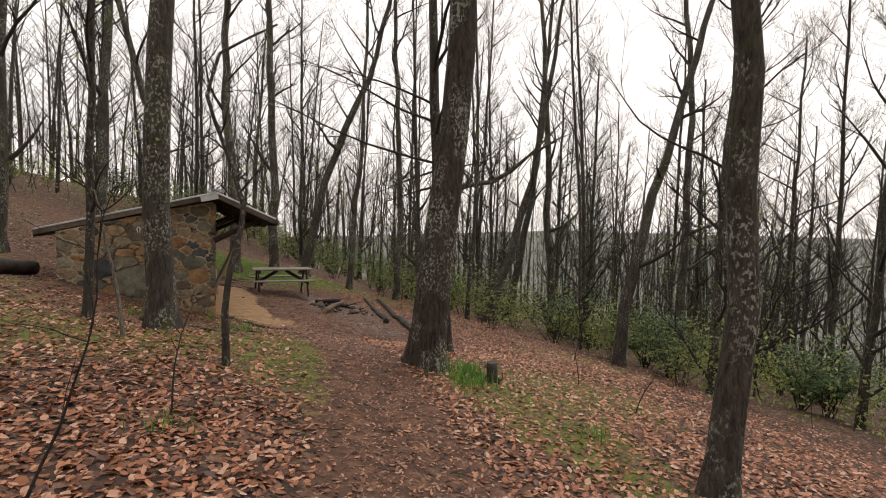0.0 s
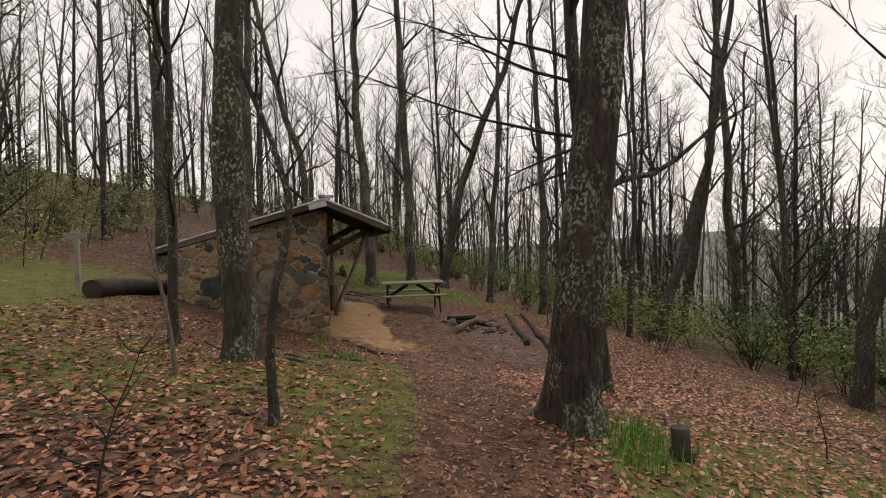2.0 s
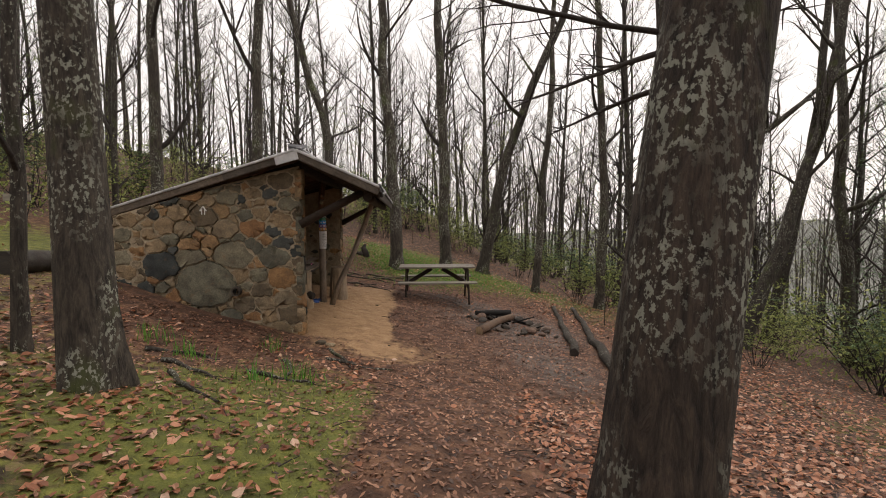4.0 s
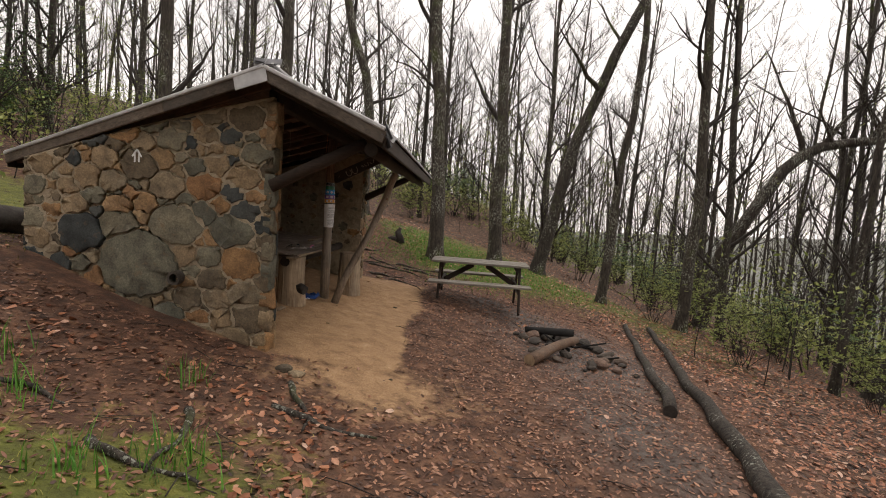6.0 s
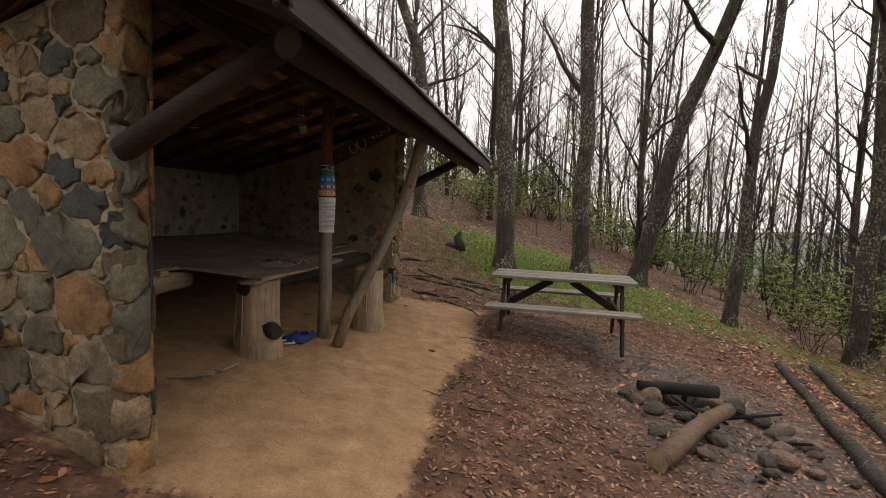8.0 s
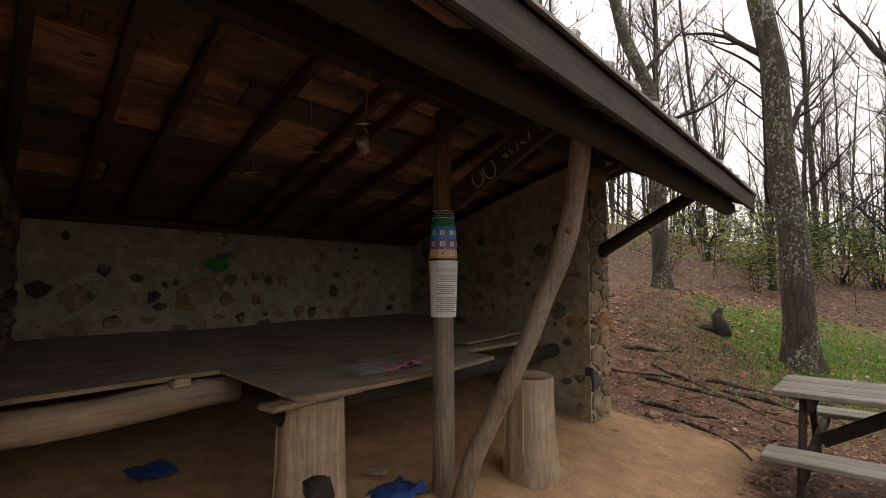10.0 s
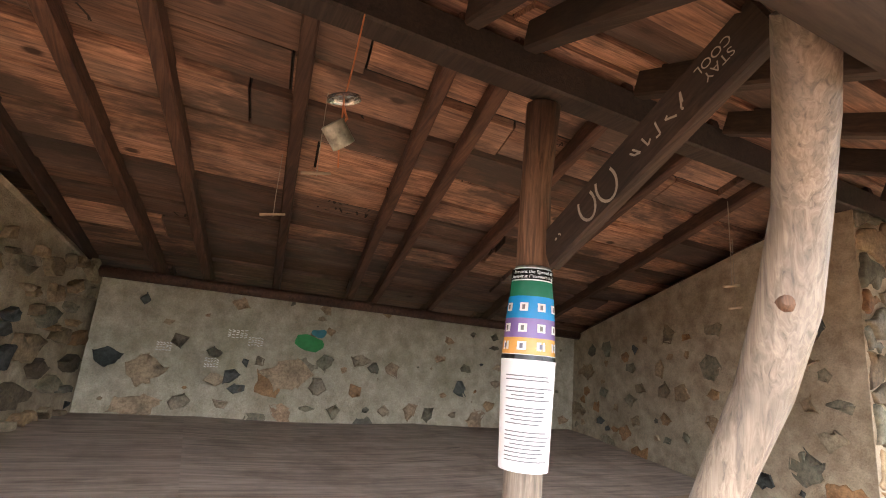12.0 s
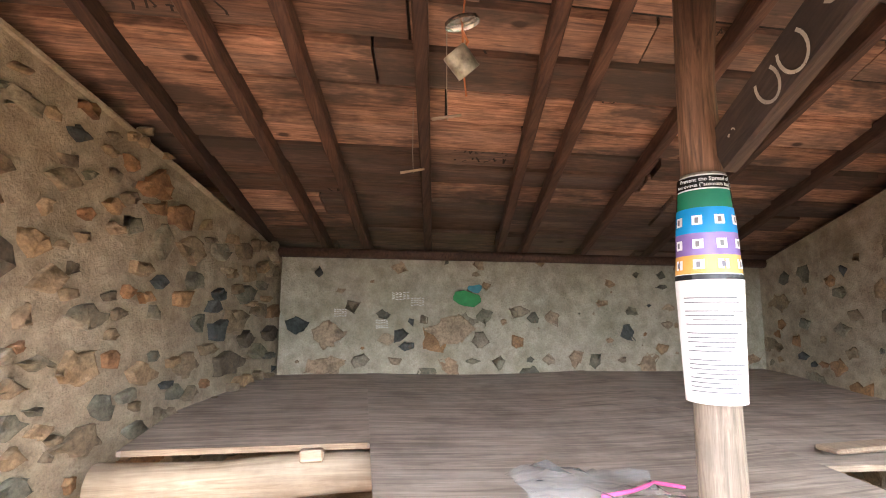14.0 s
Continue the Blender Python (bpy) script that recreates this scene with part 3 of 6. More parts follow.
def lay_stones(wall, outline, place, seed, radii, tries, gap=0.011, proud=0.045, fixed=(), mats=None, flat=1.45):
    """Builds the stones of one wall face. place(u, v, w) gives the point in the world."""
    rng = random.Random(seed)
    outline = [(u, v * flat) for u, v in outline]
    seeds = scatter(rng, outline, radii, tries, [(f[0], f[1] * flat, f[2]) for f in fixed])
    for i, poly in enumerate(cells(outline, seeds)):
        if poly is None:
            continue
        poly = [(u, v / flat) for u, v in poly]
        made = stone_mesh(poly, rng, gap, proud * rng.uniform(0.7, 1.5), rng.uniform(0.04, 0.13))
        if made is None:
            continue
        V, F, cu, cv, size = made
        if size < 0.03:
            continue
        if i < len(fixed):
            mat = fixed[i][3]
        else:
            mat = rng.choices([STONE, STONE_GREY, STONE_DARK, STONE_ORANGE], mats or [8, 4, 1.4, 0.4])[0]
        c = Vector(place(cu, cv, 0))
        ob = link_mesh("stone", [Vector(place(cu + u, cv + v, w)) - c for u, v, w in V], F, mat, wall, smooth=True)
        ob.location = c


south = [(BACK_OUT, -0.2), (FRONT_X, -0.2), (FRONT_X, roof_z(FRONT_X) - 0.19), (-8, roof_z(-8) - 0.13), (BACK_OUT, roof_z(BACK_OUT) - 0.13)]
SOUTH_FIXED = [(-6.86, 2.07, 0.162, STONE), (-7.21, 2.08, 0.124, STONE), (-7.02, 1.89, 0.092, STONE_DARK), (-7.25, 1.89, 0.105, STONE), (-6.78, 1.74, 0.127, STONE_GREY),
               (-7.72, 1.65, 0.133, STONE), (-7.94, 1.58, 0.181, STONE), (-7.15, 1.64, 0.102, STONE), (-7.65, 1.40, 0.162, STONE), (-7.29, 1.41, 0.147, STONE),
               (-8.24, 1.41, 0.140, STONE), (-8.51, 1.44, 0.152, STONE), (-6.96, 1.35, 0.090, STONE_DARK), (-6.75, 1.36, 0.091, STONE), (-7.11, 1.25, 0.074, STONE_ORANGE),
               (-6.84, 1.21, 0.124, STONE_DARK), (-8.18, 1.17, 0.144, STONE), (-7.28, 1.17, 0.119, STONE_GREY), (-7.55, 1.03, 0.249, STONE_GREY), (-6.97, 1.02, 0.194, STONE_GREY),
               (-8.17, 0.99, 0.205, STONE_GREY), (-8.61, 0.89, 0.250, STONE_DARK), (-7.95, 0.63, 0.404, STONE_GREY), (-7.47, 0.77, 0.148, STONE), (-7.21, 0.75, 0.128, STONE_GREY),
               (-6.88, 0.72, 0.193, STONE_ORANGE), (-6.79, 0.43, 0.157, STONE), (-7.12, 0.36, 0.119, STONE), (-6.74, 0.22, 0.190, STONE), (-7.05, 0.18, 0.109, STONE),
               (-7.29, 0.18, 0.099, STONE), (-6.63, 0.04, 0.086, STONE)]
lay_stones(wall_near, south, lambda u, v, w: (u, NEAR_OUT + 0.05 - w, v), 4, (0.15, 0.11, 0.08, 0.055, 0.038), 1100, 0.013, 0.016, fixed=[(u, v, r * 1.08, m) for u, v, r, m in SOUTH_FIXED], flat=1.32)
end_near = [(NEAR_OUT + 0.02, -0.2), (NEAR_IN, -0.2), (NEAR_IN, 2.22), (NEAR_OUT + 0.02, 2.22)]
lay_stones(wall_near, end_near, lambda u, v, w: (FRONT_X - 0.03 + w, u, v), 5, (0.16, 0.12, 0.08), 120, 0.012, 0.04, mats=[6, 3, 1, 1.2])
end_far = [(FAR_IN, -0.1), (FAR_OUT, -0.1), (FAR_OUT, 2.22), (FAR_IN, 2.22)]
lay_stones(wall_far, end_far, lambda u, v, w: (FRONT_X - 0.03 + w, u, v), 6, (0.15, 0.1, 0.06), 220, 0.02, 0.016, mats=[7, 4, 0.6, 0], flat=1.7)


def embedded(wall, lo, hi, place, seed, count, mats, sizes=(0.035, 0.12), low_bias=1.0, fixed=()):
    """Stones that show here and there through the plaster."""
    rng = random.Random(seed)
    taken = []
    while len(taken) < count + len(fixed):
        first_ones = len(taken) < len(fixed)
        u, v = rng.uniform(lo[0], hi[0]), lo[1] + (hi[1] - lo[1]) * rng.random() ** low_bias
        r = rng.uniform(*sizes) * (0.6 + 0.5 * rng.random())
        if first_ones:
            u, v, r, kind_ = fixed[len(taken)]
        elif any(math.hypot(u - a, v - b) < (r + q) * 1.05 for a, b, q in taken):
            r = 0.0
        taken.append((u, v, r))
        if r == 0.0:
            continue
        k, turn = rng.randint(4, 6), rng.uniform(0, 6)
        stretch = rng.uniform(0.8, 1.9)
        poly = [(u + stretch * r * rng.uniform(0.5, 1.25) * math.cos(turn + 2 * math.pi * i / k), v + r * rng.uniform(0.5, 1.25) * math.sin(turn + 2 * math.pi * i / k)) for i in range(k)]
        made = stone_mesh(poly, rng, 0.0, rng.uniform(0.003, 0.014), 0.05)
        V, F, cu, cv, size = made
        c = Vector(place(cu, cv, 0))
        ob = link_mesh("stone", [Vector(place(cu + a, cv + b, w)) - c for a, b, w in V], F, kind_ if first_ones else rng.choices([STONE, STONE_GREY, STONE_DARK, STONE_ORANGE, STONE_PALE], (mats + [0])[:5])[0], wall, smooth=True)
        ob.location = c


BACK_STONES = [(13.70, 1.16, 0.070, STONE_DARK), (13.55, 0.87, 0.054, STONE_DARK), (13.91, 1.09, 0.094, STONE_PALE), (13.92, 0.88, 0.086, STONE_PALE), (14.43, 1.10, 0.061, STONE_DARK),
               (14.49, 1.01, 0.045, STONE_DARK), (14.65, 1.04, 0.111, STONE_ORANGE), (15.04, 1.23, 0.076, STONE_GREY), (14.90, 1.18, 0.067, STONE_PALE), (14.78, 1.13, 0.099, STONE_PALE),
               (15.00, 1.04, 0.080, STONE_PALE), (15.29, 1.03, 0.064, STONE_ORANGE), (14.78, 0.87, 0.091, STONE_PALE), (14.62, 0.81, 0.062, STONE_GREY), (15.31, 1.25, 0.060, STONE_PALE),
               (15.56, 1.21, 0.074, STONE_PALE), (16.17, 1.10, 0.084, STONE_DARK), (15.90, 0.89, 0.086, STONE_GREY), (15.75, 0.92, 0.072, STONE_PALE), (15.16, 0.90, 0.055, STONE_GREY),
               (15.37, 0.81, 0.065, STONE_GREY), (13.85, 1.52, 0.045, STONE_DARK), (16.33, 0.87, 0.086, STONE_PALE), (14.15, 0.91, 0.057, STONE_PALE), (14.32, 1.06, 0.074, STONE_PALE)]
embedded(wall_back, (NEAR_IN + 0.1, 0.9), (FAR_IN - 0.1, 1.66), lambda u, v, w: (BACK_IN + w, u, v), 7, 95, [1.2, 2.2, 0.7, 0.2, 5], (0.012, 0.06), 1.9, [(u - 0.16 * 2.48, v, r, m) for u, v, r, m in BACK_STONES])
embedded(wall_near, (-9.0, 0.1), (-6.7, 1.72), lambda u, v, w: (u, NEAR_IN + w, v), 8, 1500, [10, 4, 1.6, 0.5], (0.03, 0.095))
embedded(wall_near, (-7.9, 1.75), (-6.75, 2.1), lambda u, v, w: (u, NEAR_IN + w, v), 18, 50, [8, 4, 1.6, 0.8], (0.025, 0.07))
embedded(wall_far, (-9.0, 0.1), (-6.7, 1.72), lambda u, v, w: (u, FAR_IN - w, v), 9, 230, [9, 5, 0.8, 0.8], (0.025, 0.1))

# drain pipe through the gable, white trail mark on its stone
pipe = thing("drain_pipe", (-7.5, 12.6, 0.54), "short dark clay drain pipe set in the stone gable", "pipe")
V, F = [], []
for ring, (r, y) in enumerate(((0.066, 0.1), (0.066, -0.03), (0.045, -0.03), (0.045, 0.1))):
    V += [(r * math.cos(a), y, r * math.sin(a)) for a in np.linspace(0, 2 * math.pi, 16, endpoint=False)]
for ring in range(3):
    F += [(ring * 16 + i, ring * 16 + (i + 1) % 16, ring * 16 + 16 + (i + 1) % 16, ring * 16 + 16 + i) for i in range(16)]
link_mesh("pipe_ring", V, F, STONE_FIRE, pipe)
# black disc that stands for the shade down the bore
link_mesh("pipe_inside", [(0.045 * math.cos(a), 0.06, 0.045 * math.sin(a)) for a in np.linspace(0, 2 * math.pi, 16, endpoint=False)], [tuple(range(16))], SOOT_AND_SHADE, pipe)

# ---- roof ----
roof = thing("roof", (0, 0, 0), "low asymmetric gable roof with dull metal sheeting and weathered rake boards", "roof", kind="structure")


def roof_sheet(name, x0, x1, y0, y1, lift, thick, mat, parent, label="", ribs=0):
    bm = bmesh.new()
    a, b = (x0, roof_z(x0) + lift), (x1, roof_z(x1) + lift)
    d = Vector((b[0] - a[0], 0, b[1] - a[1]))
    m = Matrix.Translation((a[0], 0, a[1])) @ d.to_track_quat("X", "Z").to_matrix().to_4x4()
    slab(bm, (0, 0, -thick), (d.length, y1 - y0, 0), m, 0)
    bmesh.ops.translate(bm, verts=bm.verts, vec=(0, 0, 0))
    ys = [vv.co.y for vv in bm.verts]
    sh = y0 - min(ys)
    bmesh.ops.translate(bm, verts=bm.verts, vec=(0, sh, 0))
    for k in range(ribs):
        y = y0 + (k + 0.5) * (y1 - y0) / ribs
        r = bmesh.ops.create_cube(bm, size=1, matrix=m @ Matrix.Translation((d.length / 2, 0, 0.008)) @ Matrix.Diagonal((d.length, 0.03, 0.016, 1)))
        off = y - sum(vv.co.y for vv in r["verts"]) / 8
        bmesh.ops.translate(bm, verts=r["verts"], vec=(0, off, 0))
    return part(name, bm, mat, parent, label)


n_sheets = 7
for k in range(n_sheets):
    y0 = ROOF_A + k * (ROOF_B - ROOF_A) / n_sheets
    y1 = ROOF_A + (k + 1) * (ROOF_B - ROOF_A) / n_sheets + 0.04
    roof_sheet("metal_sheet", RIDGE_X, REAR_X - 0.03, y0, y1, 0.012 + 0.004 * (k % 2), 0.008, METAL, roof, ribs=3)
    roof_sheet("metal_sheet", RIDGE_X, EAVE_X + 0.03, y0, y1, 0.012 + 0.004 * (k % 2), 0.008, METAL, roof, ribs=3)
# black sheet added under the metal so the board gaps look shaded
for end in (REAR_X, EAVE_X):
    roof_sheet("tar_paper", RIDGE_X, end, ROOF_A + 0.02, ROOF_B - 0.02, 0.003, 0.004, SOOT_AND_SHADE, roof, "added black sheet that puts dark shade into the board gaps")
for y in (ROOF_A - 0.012, ROOF_B + 0.012):
    for xa, xb in ((RIDGE_X - 0.002, REAR_X), (RIDGE_X + 0.002, EAVE_X)):
        lengths = 3 if xa < RIDGE_X else 1
        for s in range(lengths):
            p, q = xa + (xb - xa) * s / lengths, xa + (xb - xa) * (s + 1) / lengths - 0.004
            beam("rake_board", (p, y, roof_z(p) - 0.056), (q, y, roof_z(q) - 0.056), 0.03, 0.1, WOOD_RAKE, roof)
            beam("drip_edge", (p, y - 0.004, roof_z(p) + 0.006), (q, y - 0.004, roof_z(q) + 0.006), 0.06, 0.035, METAL, roof, "dull metal drip edge")
beam("front_fascia", (EAVE_X - 0.01, ROOF_A, EAVE_Z - 0.075), (EAVE_X - 0.01, ROOF_B, EAVE_Z - 0.075), 0.03, 0.13, WOOD_DARK_X, roof)
beam("rear_fascia", (REAR_X + 0.01, ROOF_A, REAR_Z - 0.075), (REAR_X + 0.01, ROOF_B, REAR_Z - 0.075), 0.03, 0.13, WOOD_DARK_X, roof)
beam("ridge_cap", (RIDGE_X, ROOF_A - 0.03, RIDGE_Z + 0.022), (RIDGE_X, ROOF_B + 0.03, RIDGE_Z + 0.022), 0.2, 0.016, METAL, roof, "dull metal ridge cap")
# bent flashing on the peak and the near eave corner
bm = bmesh.new()
slab(bm, (-0.3, -0.012, -0.12), (0.02, 0.0, 0.02), pose(RIDGE_X, ROOF_A - 0.028, RIDGE_Z - 0.005, 0, -13.8, 0), 0.003)
part("peak_flashing", bm, METAL, roof, "pale sheet metal flashing at the peak")
rng = random.Random(3)
bm = bmesh.new()
for k in range(5):
    slab(bm, (-0.07, -0.02, -0.004), (0.07, 0.05, 0.004), pose(RIDGE_X + 0.02 + rng.uniform(-0.07, 0.07), ROOF_A - 0.01, RIDGE_Z + 0.03 + rng.uniform(-0.02, 0.03), rng.uniform(-70, 70), rng.uniform(-40, 40), rng.uniform(-40, 40)))
part("crumpled_flashing", bm, METAL_DARK, roof, "crumpled dark metal flashing")
bm = bmesh.new()
for k in range(4):
    slab(bm, (-0.06, -0.02, -0.004), (0.06, 0.06, 0.004), pose(EAVE_X + 0.02, ROOF_A - 0.0, EAVE_Z - 0.01 - 0.02 * k, rng.uniform(-60, 60), rng.uniform(10, 70), rng.uniform(-30, 30)))
part("crumpled_flashing", bm, METAL_DARK, roof, "crumpled dark metal flashing")

# sheathing boards seen from inside, one mesh
V, F = [], []
rng = random.Random(11)


def board(x0, x1, y0, y1, drop):
    q = len(V)
    for x in (x0, x1):
        for y in (y0, y1):
            for t in (0.0, 0.02):
                V.append((x, y, roof_z(x) - 0.002 - t - drop * (t > 0)))
    a, b, c, d, e, f, g, h = range(q, q + 8)
    F.extend([(a, c, g, e), (b, f, h, d), (a, b, d, c), (e, g, h, f), (a, e, f, b), (c, d, h, g)])


for side, end in ((-1, REAR_X + 0.02), (1, EAVE_X - 0.03)):
    x = RIDGE_X + side * 0.01
    while (end - x) * side > 0.05:
        w = min(rng.uniform(0.17, 0.235), (end - x) * side)
        y = ROOF_A + 0.01
        while y < ROOF_B - 0.05:
            ln = min(rng.uniform(0.9, 2.4), ROOF_B - 0.01 - y)
            board(min(x, x + side * (w - 0.03)), max(x, x + side * (w - 0.03)), y, y + ln - 0.012, rng.uniform(0, 0.034))
            y += ln
        x += side * w
ceiling = tagged(link_mesh("ceiling", V, F, WOOD_BOARD), "reddish brown sheathing boards, stained and scribbled on", "ceiling", kind="structure")

for k, y in enumerate((12.6, 13.14, 13.5, 13.79, 14.24, 14.75, 14.95, 15.42, 15.95, 16.5, 17.15, 17.75)):
    wob = 0.02 * math.sin(k * 2.1)
    a, b = RIDGE_X - 0.03, REAR_X + 0.04
    beam("rafter", (a, y + wob, roof_z(a) - 0.07), (b, y - wob, roof_z(b) - 0.07), 0.055, 0.085, WOOD_RAFTER, roof)
    a, b = RIDGE_X + 0.03, EAVE_X - 0.04
    beam("front_rafter", (a, y + wob, roof_z(a) - 0.075), (b, y + wob, roof_z(b) - 0.075), 0.06, 0.1, WOOD_DARK_X, roof)
beam("ridge_beam", (-6.64, 12.75, 2.27), (-6.64, 17.35, 2.28), 0.1, 0.125, WOOD_DARK, roof, "dark hewn beam under the ridge")
log_mesh("wall_plate", [(-8.99, y, 1.655) for y in np.linspace(NEAR_IN, FAR_IN, 7)], [0.035] * 7, WOOD_RAFTER, roof, "", 8, 0.06, 3)
log_mesh("eave_log", [(-5.66, y, 1.82 + 0.012 * math.sin(y * 3)) for y in np.linspace(12.66, 17.8, 9)], [0.062] * 9, WOOD_DARK, roof, "dark pole carrying the front eave", 10, 0.05, 4)
for y, y_top in ((12.68, 12.8), (17.2, 17.2)):
    log_mesh("eave_brace", [(-6.6, y, 1.46), (-6.2, (y + y_top) / 2, 1.67), (-5.74, y_top, 1.9)], [0.062, 0.058, 0.052], WOOD_DARK_X, roof, "stout round brace from wall to eave", 10, 0.04, 5)
beam("lettered_brace", (-6.66, 15.12, 1.67), (-5.9, 15.2, 2.06), 0.045, 0.14, WOOD_DARK_X, roof, "dark sloping brace board with chalked letters")

# ---- posts ----
post = thing("support_post", (-6.7, 15.1, 0), "upright round wooden post, grey below and brown above", "post")
log_mesh("shaft", [(0, 0, -0.15), (0.004, 0, 0.5), (-0.003, 0.004, 1.0), (0, 0, 1.62)], [0.066, 0.062, 0.06, 0.058], WOOD_POST, post, "", 14, 0.03, 6)
log_mesh("upper_shaft", [(0, 0, 1.62), (-0.004, 0, 1.9), (0.02, -0.005, 2.2)], [0.057, 0.054, 0.06], WOOD_POST_TOP, post, "brown sheltered upper post", 10, 0.05, 7)
lean = thing("leaning_post", (-6.5, 15.02, -0.05), "crooked peeled pole leaning out to the eave", "post")
lean_shaft = log_mesh("shaft", [(-0.05, -0.06, -0.1), (0.09, -0.02, 0.35), (0.23, 0.02, 0.65), (0.38, 0.06, 0.97), (0.47, 0.08, 1.2), (0.52, 0.105, 1.34), (0.59, 0.08, 1.495), (0.64, 0.05, 1.67), (0.7, -0.03, 1.8), (0.76, -0.13, 1.93)],
         [0.054, 0.05, 0.049, 0.047, 0.048, 0.05, 0.054, 0.047, 0.05, 0.046], WOOD_POST, lean, "", 16, 0.06, 8)
log_mesh("knot", [(0.6, 0.06, 1.495), (0.614, 0.036, 1.497), (0.618, 0.029, 1.498)], [0.026, 0.019, 0.009], WOOD_POST_TOP, lean_shaft, "round branch knot", 10, 0.05, 9)


# ---- sleeping platform ----
def plat_z(x):
    return 0.68 + (x + 6.85) * (0.825 - 0.68) / (BACK_IN + 6.85)


platform = thing("sleeping_platform", (-6.85, 15.1, 0.66), "low sleeping platform of worn plywood on logs", "platform")


def sheet(name, x0, x1, y0, y1, lift, thick, mat, label="", sag=0.0):
    V, F = [], []
    xs, ys = np.linspace(x0, x1, 8), np.linspace(y0, y1, 8)
    for t in (0, thick):
        for x in xs:
            for y in ys:
                V.append((x + 6.85, y - 15.1, plat_z(x) - 0.66 + lift - t - sag * math.sin(math.pi * (y - y0) / (y1 - y0))))
    for i in range(7):
        for j in range(7):
            a = i * 8 + j
            F += [(a, a + 1, a + 9, a + 8), (64 + a, 72 + a, 73 + a, 65 + a)]
    for i in range(7):
        F += [(i, 64 + i, 65 + i, i + 1), (56 + i, 57 + i, 121 + i, 120 + i), (i * 8, i * 8 + 8, i * 8 + 72, i * 8 + 64), (i * 8 + 7, i * 8 + 71, i * 8 + 79, i * 8 + 15)]
    return link_mesh(name, V, F, mat, platform, label)


sheet("plywood_sheet", BACK_IN + 0.01, -7.53, 13.28, 14.24, 0.0, 0.02, WOOD_PLY)
sheet("plywood_sheet", BACK_IN + 0.01, -6.82, 14.2, 15.8, 0.004, 0.02, WOOD_PLY, sag=0.02)
sheet("plywood_sheet", BACK_IN + 0.01, -7.1, 15.81, 17.3, 0.0, 0.02, WOOD_PLY, sag=0.01)
for y0, y1, x in ((14.205, 15.795, -6.818), (15.815, 17.295, -7.097), (13.3, 14.19, -7.528)):
    V = [(x + 6.85 + dx, y - 15.1, plat_z(x) - 0.66 + dz - (0.02 if 14.2 < y0 < 15 else 0.01 if y0 > 15 else 0) * math.sin(math.pi * (y - y0) / (y1 - y0)) + (0.004 if y0 < 15 else 0)) for dx in (0, 0.008) for dz in (0.0, -0.022) for y in np.linspace(y0, y1, 9)]
    F = [(18 + i, 19 + i, 28 + i, 27 + i) for i in range(8)] + [(i, i + 1, 19 + i, 18 + i) for i in range(8)] + [(9 + i, 27 + i, 28 + i, 10 + i) for i in range(8)]
    link_mesh("plywood_edge", V, F, WOOD_EDGE, platform, "splintered pale plywood edge")
log_mesh("bearer_log", [(-0.7, y - 15.1, -0.055 + 0.012 * math.sin(y * 5)) for y in np.linspace(13.2, 14.3, 6)], [0.075, 0.078, 0.075, 0.08, 0.076, 0.074], WOOD_LOG, platform, "pale peeled bearer log", 12, 0.03, 12)
log_mesh("bearer_log", [(-0.12, y - 15.1, -0.075) for y in np.linspace(14.2, 17.1, 6)], [0.06] * 6, WOOD_DARK, platform, "dark bearer log", 10, 0.05, 13)
log_mesh("bearer_log", [(-1.6, y - 15.1, 0.0) for y in np.linspace(13.4, 17.3, 6)], [0.06] * 6, WOOD_DARK, platform, "dark bearer log", 8, 0.05, 14)
beam("spacer_block", (-0.76, 13.98 - 15.1, 0.035), (-0.62, 13.98 - 15.1, 0.035), 0.09, 0.045, WOOD_LOG, platform)
beam("loose_board", (-0.32, 15.9 - 15.1, 0.07), (-0.42, 17.0 - 15.1, 0.075), 0.1, 0.02, WOOD_EDGE, platform, "loose pale board")
beam("splinter_board", (0.0, 14.06 - 15.1, -0.01), (-0.03, 14.6 - 15.1, -0.012), 0.12, 0.025, WOOD_EDGE, platform)


